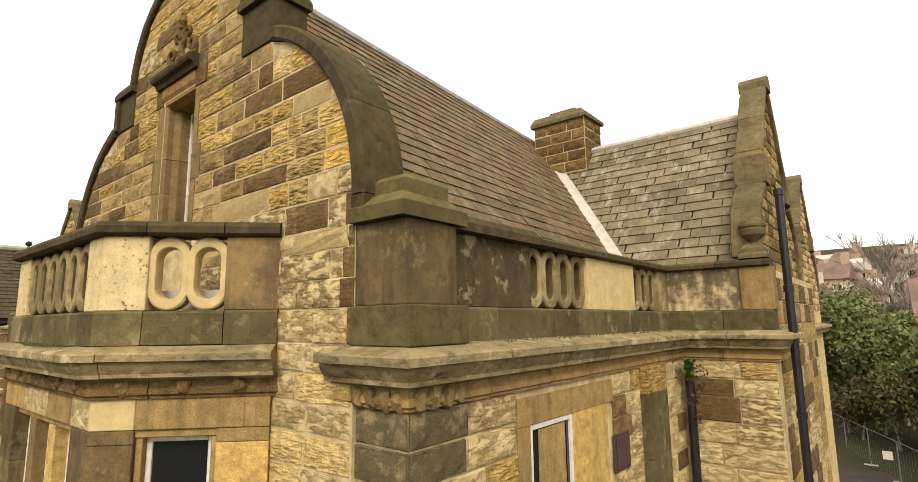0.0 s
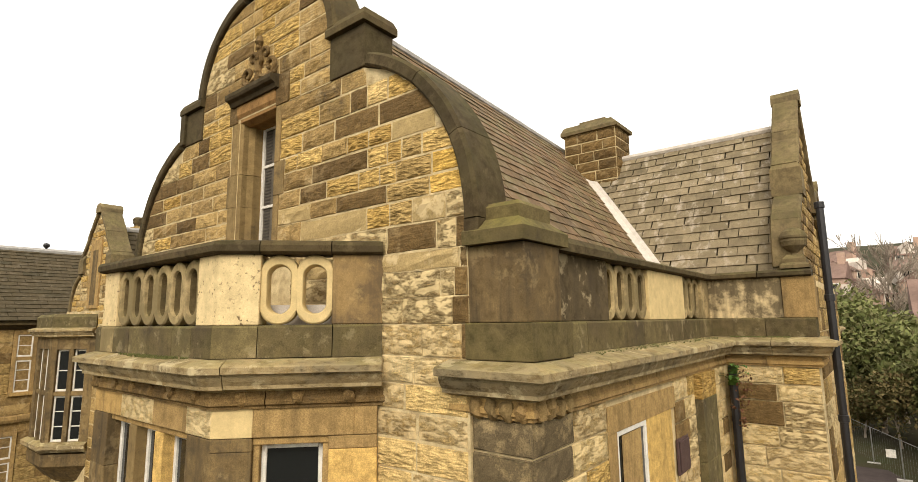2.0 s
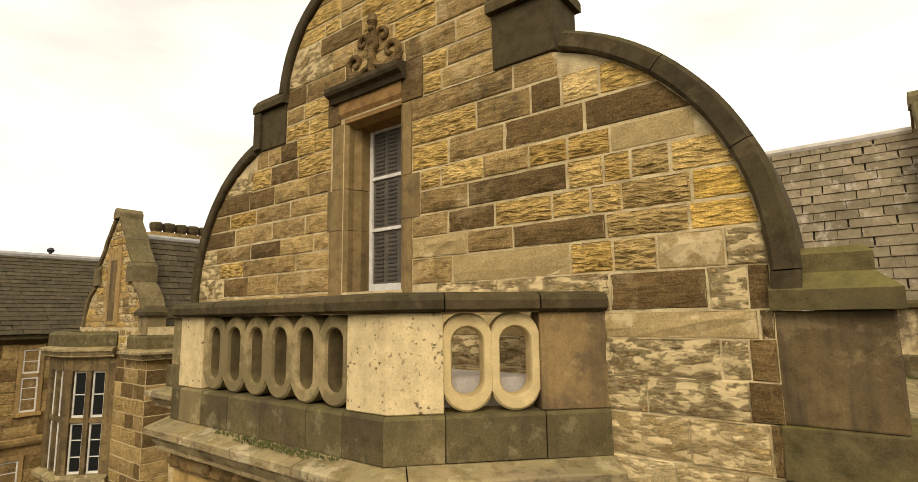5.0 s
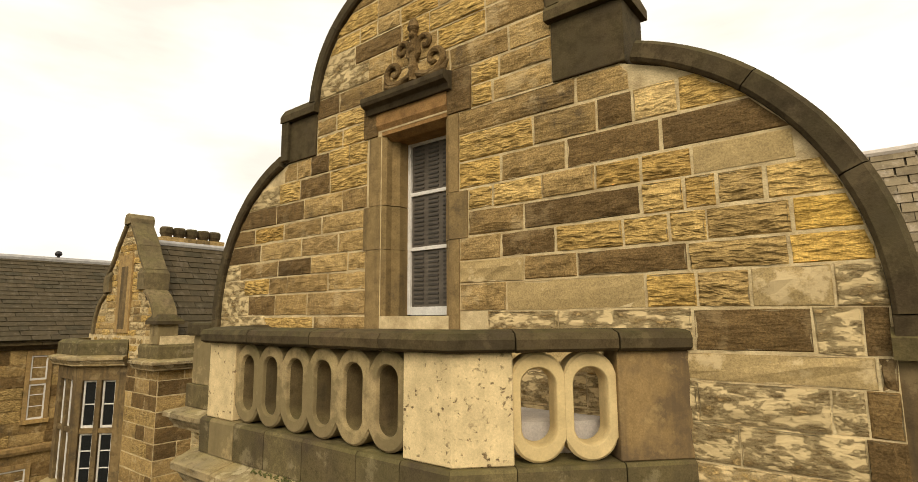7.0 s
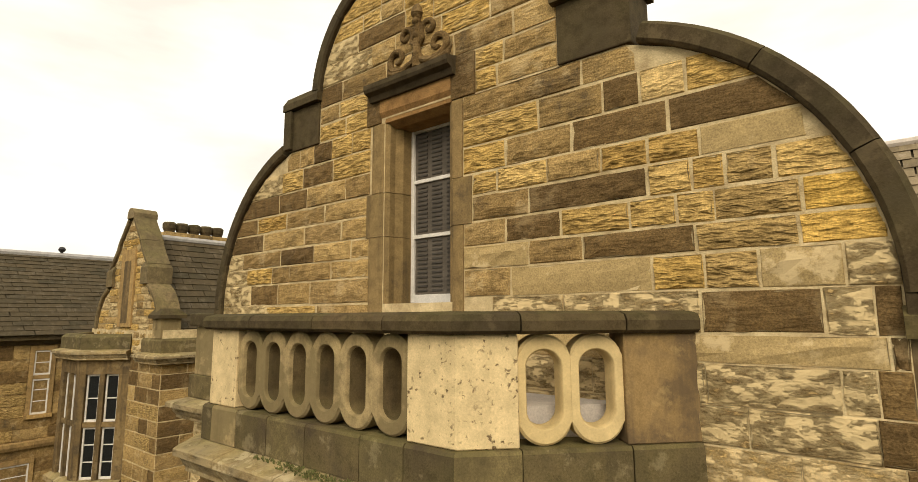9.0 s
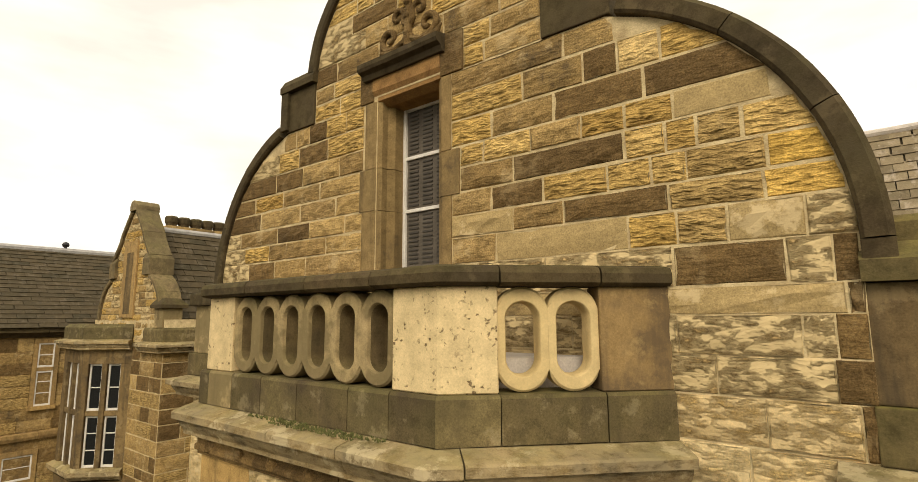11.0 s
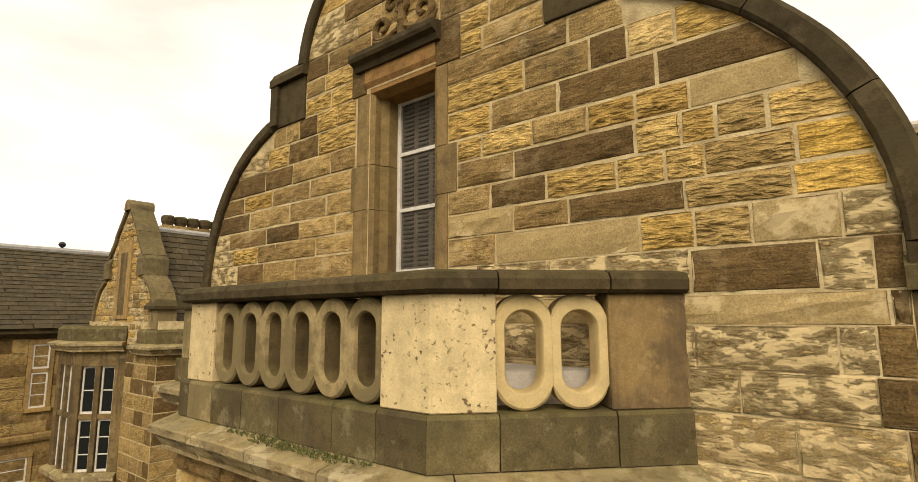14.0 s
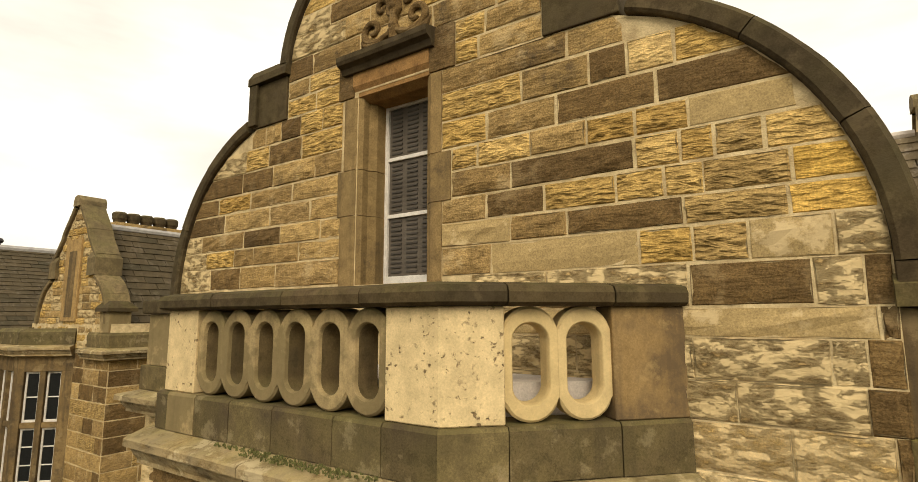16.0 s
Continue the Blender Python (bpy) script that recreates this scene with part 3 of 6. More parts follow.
def lay_gable(rows, last, seed):
    """Lay the courses in rows, the uppermost ending at last."""
    for i, (z0, joints, kinds) in enumerate(rows):
        z1 = rows[i + 1][0] if i + 1 < len(rows) else last
        e = 0.004
        lo, hi = (lambda z: C - gable_half(min(max(z, z0 + e), z1 - e))), (lambda z: C + gable_half(min(max(z, z0 + e), z1 - e)))
        for k, (b0, b1) in enumerate(zip(joints, joints[1:])):
            b0, b1 = max(b0, lo(z0)), min(b1, hi(z0))
            pts = clipped(b0, b1, z0, z1, lo, hi)
            sd = seed + i * 90 + k
            if pts:
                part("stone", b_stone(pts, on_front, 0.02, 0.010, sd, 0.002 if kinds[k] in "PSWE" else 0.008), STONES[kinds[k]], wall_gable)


lay_gable(RIGHT_LOW, 9.300, 11)
lay_gable(RIGHT_HIGH, 10.968, 2011)
lay_gable(LEFT, 10.968, 5011)
lay_gable(TOP, 12.21, 9011)
FOOT_COURSES = [4.3, 4.6, 4.9, 5.2, 5.5, 5.8, 6.05, 6.3, 6.55, 6.8, 7.05, 7.28, 7.514]
wall_stones(wall_gable, FOOT_COURSES, -3.80, -2.77, on_front, lambda x, z, r: M_WALL if r.random() < 0.7 else M_LIGHTER, 31, short=0.3, long=0.62, depth=0.02)
wall_stones(wall_gable, [8.02, 8.25, 8.44, 8.64], -9.165, -7.0, on_front, lambda x, z, r: r.choice((M_BROWN, M_PALE)), 71, short=0.25, long=0.5, depth=0.02)


# ---- curved copings of a gable ----
def coping_run(parent, pts, place, band, y0, y1, stones, material, name="coping_stone"):
    """Coping along the outer edge pts (across, up); band is its depth in the face, y0 and y1 its front and back."""
    k = len(pts) - 1
    def frame_at(i):
        a, b = Vector(pts[max(0, i - 1)]), Vector(pts[min(k, i + 1)])
        d = (b - a).normalized()
        return Vector(pts[i]), Vector((d.y, -d.x))
    for s in range(stones):
        i0, i1 = round(s * k / stones), round((s + 1) * k / stones)
        rings = []
        for i in range(i0, i1 + 1):
            p, n = frame_at(i)
            t = Vector((n.y, -n.x))
            if i == i0 and s > 0:
                p = p - t * 0.003
            if i == i1 and s < stones - 1:
                p = p + t * 0.003
            prof = [(0.0, y0 + 0.03), (0.0, y1 - 0.02), (-0.03, y1), (-band, y1), (-band, y0 + 0.02), (-band + 0.02, y0), (-0.03, y0)]
            rings.append([place(p.x + n.x * o, y, p.y + n.y * o) for o, y in prof])
        part(name, roughen(b_tube(rings), 0.005, s * 2.3, 3.0), material, parent)


def arc(cu, cz, r, t0, t1, k):
    return [(cu + r * math.cos(radians(t0 + (t1 - t0) * i / k)), cz + r * math.sin(radians(t0 + (t1 - t0) * i / k))) for i in range(k + 1)]


gable_coping = thing("gable_coping", "dark mossy curved stone coping of the gable", "coping", kind="structure")
for sg in (1, -1):
    plc = (lambda a, y, z: (C + a, y, z)) if sg > 0 else (lambda a, y, z: (C - a, y, z))
    coping_run(gable_coping, arc(CU1, CZ1, R1, 0, 71, 21), plc, BAND, 2.835, 3.29, 3, M_COPING)
    coping_run(gable_coping, arc(CU2, CZ2, R2, 4, 84, 16), plc, BAND, 2.835, 3.29, 2, M_COPING)
    # the square block between the curves, with its sloped cap
    xs = sorted((C + sg * 1.425, C + sg * 1.98))
    part("block", b_box(xs[0], xs[1], 2.872, 3.27, TOP1, STEP - 0.13, 0.012), M_COPING, gable_coping)
    if sg < 0:
        part("block_edge", b_box(xs[0] - 0.03, xs[0] + 0.10, 2.832, 3.28, TOP1 + 0.02, STEP - 0.127, 0.01), M_COPING, gable_coping)
    xs = sorted((C + sg * 1.395, C + sg * 2.02))
    part("block_cap", b_tube([[(xs[0], 2.82, STEP - 0.125), (xs[1], 2.82, STEP - 0.125), (xs[1], 3.30, STEP - 0.125), (xs[0], 3.30, STEP - 0.125)],
                              [(xs[0], 2.82, STEP - 0.05), (xs[1], 2.82, STEP - 0.05), (xs[1], 3.30, STEP - 0.05), (xs[0], 3.30, STEP - 0.05)],
                              [(xs[0] + (0.03 if sg < 0 else 0), 2.86, STEP + 0.03), (xs[1] - (0.03 if sg > 0 else 0), 2.86, STEP + 0.03), (xs[1] - (0.03 if sg > 0 else 0), 3.26, STEP + 0.03), (xs[0] + (0.03 if sg < 0 else 0), 3.26, STEP + 0.03)]]), M_COPING, gable_coping)
    # the foot of the curve and the stepped kneeler beside it
    xs = sorted((C + sg * HALF, C + sg * (HALF + BAND)))
    part("coping_foot", b_box(xs[0], xs[1], 2.845, 3.29, 8.63, 8.846, 0.008), M_COPING, gable_coping)
part("apex_stone", b_box(C - 0.36, C + 0.36, 2.82, 3.40, 12.26, 12.95, 0.02), M_COPING, gable_coping)

M_RUST = stone("rust_brown_dressed_stone", [(0.30, 0.17, 0.065), (0.26, 0.155, 0.065)], 0.25, 0.0, 0.0, streak=0.25, relief=0.006, mottle=0.6)
M_SLOT = plain("vent_sheet_metal", (0.13, 0.11, 0.085), 0.7, 0.0, 0.3)
# dark tone standing for the shade in the vent's open slots
M_SLOT_DARK = plain("vent_slot_dark", (0.075, 0.066, 0.055), 0.7, 0.0, 0.2)

# ---- window of the gable ----
window_1 = thing("window_1", "narrow white sash window in a moulded stone surround", "window", kind="structure")


def jamb_stone(x_out, x_in, sg, z0, z1):
    """A jamb stone with a splay towards the sash; sg is +1 where the opening lies to the right."""
    pts = [(x_out, 2.885), (x_in - sg * 0.115, 2.885), (x_in - sg * 0.05, 2.93), (x_in - sg * 0.05, 3.0), (x_in, 3.06), (x_in, 3.24), (x_out, 3.24)]
    return roughen(b_tube([[(x, y, z0 + 0.003) for x, y in pts], [(x, y, z1 - 0.003) for x, y in pts]]), 0.003, z0)


for z0, z1, dx in ((8.62, 9.48, 0.0), (9.48, 9.90, 0.04), (9.90, 10.58, -0.03)):
    part("jamb_stone", jamb_stone(JL - dx, -6.33, 1, z0, z1), M_JAMB, window_1)
for z0, z1, dx in ((8.62, 9.49, 0.0), (9.49, 9.89, 0.09), (9.89, 10.58, 0.0)):
    part("jamb_stone", jamb_stone(JR + dx, -5.70, -1, z0, z1), M_JAMB, window_1)
part("lintel", roughen(b_tube([[(x, y, z) for y, z in ((2.90, 10.58), (2.90, 10.63), (2.87, 10.68), (2.87, 10.80), (3.24, 10.80), (3.24, 10.54), (3.0, 10.54))] for x in (-6.47, -6.0, -5.60)]), 0.004), M_RUST, window_1, "rust-brown moulded lintel")
for xa, xb in ((-6.66, -6.47), (-5.60, -5.345)):
    part("hood_stop", b_box(xa, xb, 2.878, 3.1, 10.585, 10.965, 0.008), M_DARK, window_1)
part("hood_mould", roughen(b_tube([[(x, y, z) for y, z in ((2.92, 10.80), (2.84, 10.80), (2.82, 10.85), (2.77, 10.87), (2.755, 10.90), (2.755, 10.945), (2.92, 10.985))] for x in (-6.58, -6.2, -5.8, -5.54)]), 0.004), M_COPING, window_1, "dark moulded stone hood")
part("sill", b_box(-6.36, -5.67, 2.90, 3.24, 8.78, 8.86, 0.012), M_JAMB, window_1)
sash = part("sash", b_box(-6.35, -6.295, 3.17, 3.23, 8.87, 10.57, 0.006), M_PAINT, window_1, "peeling white painted sash")
part("stile", b_box(-5.725, -5.66, 3.17, 3.23, 8.87, 10.57, 0.006), M_PAINT, sash)
for z0, z1 in ((8.865, 8.945), (9.475, 9.51), (10.01, 10.045), (10.515, 10.575)):
    part("glazing_bar", b_box(-6.296, -5.724, 3.175, 3.222, z0, z1, 0.004), M_PAINT, sash)
for z0, z1 in ((8.945, 9.475), (9.51, 10.01), (10.045, 10.515)):
    pane = part("vent_sheet", b_box(-6.297, -5.723, 3.197, 3.201, z0, z1), M_SLOT, window_1, "dark slotted vent sheet in place of glass")
    # slots are thin dark boxes on the sheet, not cut openings
    bm = bmesh.new()
    for j in range(int((z1 - z0) / 0.042)):
        for i in range(3):
            xa = -6.26 + 0.18 * i
            b_box(xa, xa + 0.12, 3.188, 3.1975, z0 + 0.03 + 0.042 * j, z0 + 0.046 + 0.042 * j, bm=bm)
    part("dark_slot", bm, M_SLOT_DARK, pane)

# ---- strapwork ornament over the window ----
ornament = thing("wall_ornament", "carved stone strapwork scroll ornament above the gable window", "ornament")


def spiral(cx, cz, r0, turns, hand, start, k=26):
    pts = []
    for i in range(k + 1):
        f = i / k
        r, a = r0 * (1 - 0.8 * f), start + hand * turns * 2 * math.pi * f
        pts.append((cx + r * math.cos(a), 2.868, cz + r * math.sin(a)))
    return pts


OX = -5.98
for sg in (1, -1):
    part("scroll", b_pipe([(OX + sg * 0.03, 2.868, 11.10)] + [(OX + sg * (0.05 + 0.06 * k), 2.866, 11.06 - 0.02 * k) for k in range(3)] + spiral(OX + sg * 0.25, 11.15, 0.12, 1.1, sg, -math.pi / 2), [0.034] * 4 + [0.036 - 0.0005 * k for k in range(27)], 8), M_DARK, ornament)
    part("scroll", b_pipe([(OX + sg * 0.02, 2.868, 11.22), (OX + sg * 0.06, 2.866, 11.26)] + spiral(OX + sg * 0.14, 11.34, 0.085, 1.0, -sg, math.pi if sg > 0 else 0), [0.03] * 2 + [0.032 - 0.0005 * k for k in range(27)], 8), M_DARK, ornament)
    part("leaf", b_pipe([(OX + sg * 0.10, 2.87, 11.02), (OX + sg * 0.22, 2.865, 11.0), (OX + sg * 0.36, 2.87, 11.03), (OX + sg * 0.40, 2.88, 11.10)], [0.02, 0.036, 0.03, 0.008], 8), M_DARK, ornament)
part("stem", b_pipe([(OX, 2.868, 11.0), (OX, 2.862, 11.2), (OX, 2.866, 11.38), (OX, 2.87, 11.5)], [0.05, 0.04, 0.036, 0.03], 8), M_DARK, ornament)
part("finial", b_pipe([(OX, 2.87, 11.46), (OX, 2.86, 11.52), (OX, 2.865, 11.58), (OX, 2.875, 11.63)], [0.03, 0.06, 0.045, 0.008], 10), M_DARK, ornament)
for dz in (11.12, 11.30, 11.44):
    part("boss", b_lathe([(0.005, 0), (0.03, 0.004), (0.036, 0.02), (0.02, 0.035), (0.004, 0.04)], 0, 0, 10), M_DARK, ornament).matrix_local = Matrix.Translation((OX, 2.85, dz)) @ pose(0, 0, 0, 90, 0, 0)

# ---- balustrade on the canted bay ----
PLINTH_Z, RAIL_Z = 7.725, 8.64
LIP = [(-0.10, 7.735), (0.05, 7.728), (0.22, 7.685), (0.235, 7.672), (0.235, 7.618), (0.182, 7.608), (0.182, 7.585), (0.165, 7.55), (0.14, 7.515), (0.14, 7.485), (0.09, 7.475), (0.05, 7.455), (-0.10, 7.455)]
FRIEZE = [(-0.12, 7.455), (0.035, 7.455), (0.035, 7.40), (0.055, 7.385), (0.055, 7.345), (0.03, 7.33), (0.03, 7.31), (-0.12, 7.31)]
BASE = [(-0.24, 7.735), (0.045, 7.735), (0.045, 7.995), (0.03, 8.015), (-0.24, 8.015)]
RAIL = [(-0.24, 8.645), (0.045, 8.645), (0.075, 8.665), (0.08, 8.72), (0.06, 8.755), (-0.02, 8.775), (-0.19, 8.775), (-0.24, 8.75)]
bay_len = [(Vector(b) - Vector(a)).length for a, b in zip(BAY, BAY[1:])]
bay_cornice = thing("bay_cornice", "moulded stone cornice of the bay, mossy on top", "cornice", kind="structure")
run_stones(bay_cornice, "cornice_stone", LIP, BAY, M_CORNICE, [[0.8], [0.55, 1.35, 2.1], [0.12]], into_wall=True)
run_stones(bay_cornice, "frieze_stone", FRIEZE, BAY, M_DARK, [[], [0.9, 1.9], [0.45]], into_wall=True)
balustrade = thing("balustrade", "pierced stone balustrade with cream piers on the bay", "balustrade")
run_stones(balustrade, "plinth_stone", BASE, BAY, lambda i, s0: M_RING if i == 1 and 0.1 < s0 < 0.2 else M_PLINTH, [[0.4, 0.9], [0.14, 0.52, 0.95, 1.42, 1.98, 2.36], [0.36, 1.0]])
run_stones(balustrade, "rail_stone", RAIL, BAY, M_COPING, [[0.7], [0.7, 1.5, 2.2], [0.36, 0.98]])


def b_ring(pitch, z0, z1, thick, bore=0.62, notch=0.115):
    """One ring of the tracery: an upright round-ended hole in a body whose ends are lobes, notched where it meets its neighbours."""
    bm = bmesh.new()
    k, h, cz = 48, pitch / 2, (z0 + z1) / 2
    hz = (z1 - z0) / 2
    rad = bore * h
    straight = hz - 0.098 - rad
    inn, out = [], []
    for i in range(k):
        a = 2 * math.pi * (i + 0.5) / k
        c, s = math.cos(a), math.sin(a)
        up = 1 if s > 0 else -1
        inn.append((rad * c, cz + s * rad + up * straight))
        ox = 1.22 * h * c
        if abs(ox) < h:
            out.append((ox, cz + up * (hz - notch * (1 - math.sqrt(1 - 0.94 * (ox / h) ** 2)) / 0.755)))
        else:
            out.append((h if ox > 0 else -h, cz + (hz - notch) * s / 0.573))
    loops = []
    for pts, y, grow in ((out, 0.014, 0), (out, thick - 0.012, 0), (out, thick, 0.012), (inn, thick, -0.012), (inn, thick - 0.014, 0), (inn, 0.075, 0), (inn, 0.028, -0.004), (inn, 0.006, -0.014), (inn, 0.0, -0.022), (out, 0.0, 0.014)):
        loops.append([bm.verts.new((x if abs(x) > h - 0.001 else x * (1 - grow / h), y, cz + (z - cz) * (1 - grow / hz))) for x, z in pts])
    for q, (la, lb) in enumerate(zip(loops, loops[1:] + loops[:1])):
        for i in range(k):
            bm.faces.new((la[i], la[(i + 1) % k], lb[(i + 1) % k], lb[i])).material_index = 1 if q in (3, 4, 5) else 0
    bmesh.ops.recalc_face_normals(bm, faces=bm.faces)
    return bm


def ring_row(parent, start, along, count, pitch, thick, inset, material=M_RING):
    d = Vector(along).normalized()
    ang = math.degrees(math.atan2(d.y, d.x))
    me = None
    for i in range(count):
        p = Vector(start) + d * pitch * (i + 0.5) + Vector((-d.y, d.x)) * inset
        if me is None:
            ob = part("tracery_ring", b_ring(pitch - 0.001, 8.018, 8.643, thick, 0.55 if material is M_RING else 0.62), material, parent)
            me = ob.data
            # the bores get the darker tone, shade included; clean rings keep their own
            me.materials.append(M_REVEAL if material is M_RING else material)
        else:
            ob = new("tracery_ring", me)
            ob.parent = parent
        ob.matrix_local = pose(p.x, p.y, 0, 0, 0, ang)


def corner_pier(parent, pts, z0, z1, material, label=""):
    bm = b_tube([[(x, y, z) for x, y in pts] for z in (z0, z1)])
    bmesh.ops.bevel(bm, geom=bm.edges[:], offset=0.007, segments=1, affect="EDGES")
    return part("pier", bm, material, parent, label)


dia = math.sqrt(0.5)
corner_pier(balustrade, [(-5.13, 1.872), (-4.75, 1.872), (-4.75 + 0.355 * dia, 1.872 + 0.355 * dia), (-4.66, 2.30), (-4.85, 2.09), (-5.13, 2.09)], 8.017, 8.643, M_CREAM, "clean cream limestone corner pier")
corner_pier(balustrade, [(-7.06, 1.872), (-7.06, 2.09), (-7.37, 2.09), (-7.56, 2.30), (-7.47 - 0.355 * dia, 1.872 + 0.355 * dia), (-7.47, 1.872)], 8.017, 8.643, M_CREAM, "clean cream limestone corner pier")
for sg in (1, -1):
    bx = -4.75 if sg > 0 else -7.47
    p0, p1 = (bx + sg * 0.985 * dia, 1.872 + 0.985 * dia), (bx + sg * 1.44 * dia, 1.872 + 1.44 * dia)
    corner_pier(balustrade, [p0, p1, (p1[0] - sg * 0.15, p1[1] + 0.10), (p0[0] - sg * 0.15, p0[1] + 0.15)], 8.017, 8.643, M_ENDPIER, "tan end pier with sooty streaks")
ring_row(balustrade, (-7.06, 1.872), (1, 0), 6, 1.93 / 6, 0.20, 0.02)
ring_row(balustrade, (-4.75 + 0.355 * dia, 1.872 + 0.355 * dia), (1, 1), 2, 0.315, 0.14, 0.03, M_CREAM_CLEAN)
ring_row(balustrade, (-7.47 - 0.985 * dia, 1.872 + 0.985 * dia), (1, -1), 2, 0.315, 0.14, 0.03)
bay_roof = tagged(finish("bay_roof", b_tube([[(-8.1, 2.9, z), (-7.35, 2.15, z), (-4.87, 2.15, z), (-4.1, 2.9, z)] for z in (7.9, 8.2)]), M_FLASH), "pale lead flat roof behind the balustrade", "roof", kind="structure")

# ---- the bay below its cornice ----
wall_bay = thing("wall_bay", "canted bay of soot-stained dressed sandstone", "wall", kind="structure")
inner_bay = [(-8.30, 2.9), (-7.37, 2.02), (-4.85, 2.02), (-3.92, 2.9)]


def cant(s, out, z):
    return (-4.75 + (s + out) * dia, 1.87 + (s - out) * dia, z)


def front(a, out, z):
    return (a, 1.87 - out, z)


def cant_left(s, out, z):
    return (-7.47 - (s + out) * dia, 1.87 + (s - out) * dia, z)


def slab(parent, name, place, a0, a1, z0, z1, o0, o1, material, label=""):
    rings = [[place(a, o, z) for a, o in ((a0, o0), (a1, o0), (a1, o1), (a0, o1))] for z in (z0, z1)]
    bm = b_tube(rings)
    bmesh.ops.bevel(bm, geom=bm.edges[:], offset=0.006, segments=1, affect="EDGES")
    return part(name, bm, material, parent, label)


def light(parent, place, a0, a1, z0, z1, out, bars):
    """A sash: a white frame, glazing bars and a dark pane, set back in its opening."""
    w = slab(parent, "window_frame", place, a0, a0 + 0.045, z0, z1, out - 0.05, out, M_PAINT, "white painted frame")
    slab(w, "stile", place, a1 - 0.045, a1, z0, z1, out - 0.05, out, M_PAINT)
    slab(w, "head", place, a0 + 0.045, a1 - 0.045, z1 - 0.05, z1, out - 0.05, out, M_PAINT)
    slab(w, "bottom_rail", place, a0 + 0.045, a1 - 0.045, z0, z0 + 0.06, out - 0.05, out, M_PAINT)
    for z in bars:
        slab(w, "glazing_bar", place, a0 + 0.045, a1 - 0.045, z - 0.014, z + 0.014, out - 0.04, out - 0.01, M_PAINT)
    slab(w, "pane", place, a0 + 0.02, a1 - 0.02, z0 + 0.02, z1 - 0.02, out - 0.034, out - 0.026, M_GLASS)


for place, tag in ((cant, 1), (cant_left, 2)):
    for z0, z1, m1, m2 in ((6.95, 7.06, M_PIER, M_DRESSED), (6.62, 6.95, M_PIER, M_OCHRE_SMOOTH), (6.0, 6.62, M_JAMB, M_OCHRE_SMOOTH), (5.3, 6.0, M_WALL, M_OCHRE_SMOOTH), (4.0, 5.3, M_DRESSED, M_DRESSED)):
        slab(wall_bay, "pier_stone", place, 0.0, 0.345, z0 + 0.003, z1, -0.3, 0.0, m1)
        slab(wall_bay, "pier_stone", place, 0.985, 1.40, z0 + 0.003, z1, -0.3, 0.0, m2)
    slab(wall_bay, "lintel", place, 0.345, 1.20, 7.065, 7.31, -0.3, 0.0, M_DRESSED)
    slab(wall_bay, "lintel_end", place, 1.20, 1.40, 7.065, 7.31, -0.3, 0.0, M_DRESSED)
    slab(wall_bay, "corner_lintel", place, 0.0, 0.345, 7.065, 7.31, -0.3, 0.002, M_CREAM_CLEAN)
    slab(wall_bay, "opening_moulding", place, 0.30, 1.03, 7.0, 7.06, -0.25, -0.03, M_DRESSED)
    slab(wall_bay, "jamb", place, 0.345, 0.40, 4.2, 7.0, -0.28, -0.05, M_DRESSED)
    slab(wall_bay, "jamb", place, 0.93, 0.985, 4.2, 7.0, -0.28, -0.05, M_DRESSED)
    light(wall_bay, place, 0.40, 0.93, 4.6, 7.0, -0.12, (5.4, 6.2))
    slab(wall_bay, "sill", place, 0.30, 1.05, 4.5, 4.6, -0.3, 0.05, M_DRESSED)
for a0, a1 in ((-7.47, -7.05), (-5.17, -4.75)):
    for z0, z1 in ((6.5, 7.06), (5.6, 6.5), (4.0, 5.6)):
        slab(wall_bay, "pier_stone", front, a0, a1, z0 + 0.003, z1, -0.3, 0.0, M_PIER)
for a0, a1, m in ((-7.47, -6.7, M_DRESSED), (-6.7, -5.9, M_WALL), (-5.9, -5.2, M_DRESSED), (-5.2, -4.75, M_WALL)):
    slab(wall_bay, "lintel", front, a0 + 0.002, a1 - 0.002, 7.065, 7.31, -0.3, 0.0, m)
slab(wall_bay, "opening_moulding", front, -7.05, -5.17, 7.0, 7.06, -0.25, -0.04, M_DRESSED)
for a in (-6.43, -5.80):
    slab(wall_bay, "mullion", front, a - 0.09, a + 0.09, 4.2, 7.0, -0.26, -0.03, M_JAMB if a < -6 else M_OCHRE_SMOOTH)
for a0, a1 in ((-7.05, -6.52), (-6.34, -5.89), (-5.71, -5.17)):
    light(wall_bay, front, a0, a1, 4.6, 7.0, -0.14, (5.4, 6.2))
for a0, a1, z0, z1 in ((-7.47, -4.75, 0.0, 4.5),):
    slab(wall_bay, "apron", front, a0, a1, z0, z1, -0.3, 0.0, M_WALL)
slab(wall_bay, "apron", cant, 0.0, 1.4, 0.0, 4.5, -0.3, 0.0, M_WALL)
slab(wall_bay, "apron", cant_left, 0.0, 1.4, 0.0, 4.5, -0.3, 0.0, M_WALL)
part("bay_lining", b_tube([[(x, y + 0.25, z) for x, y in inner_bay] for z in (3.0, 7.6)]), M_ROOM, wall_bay)

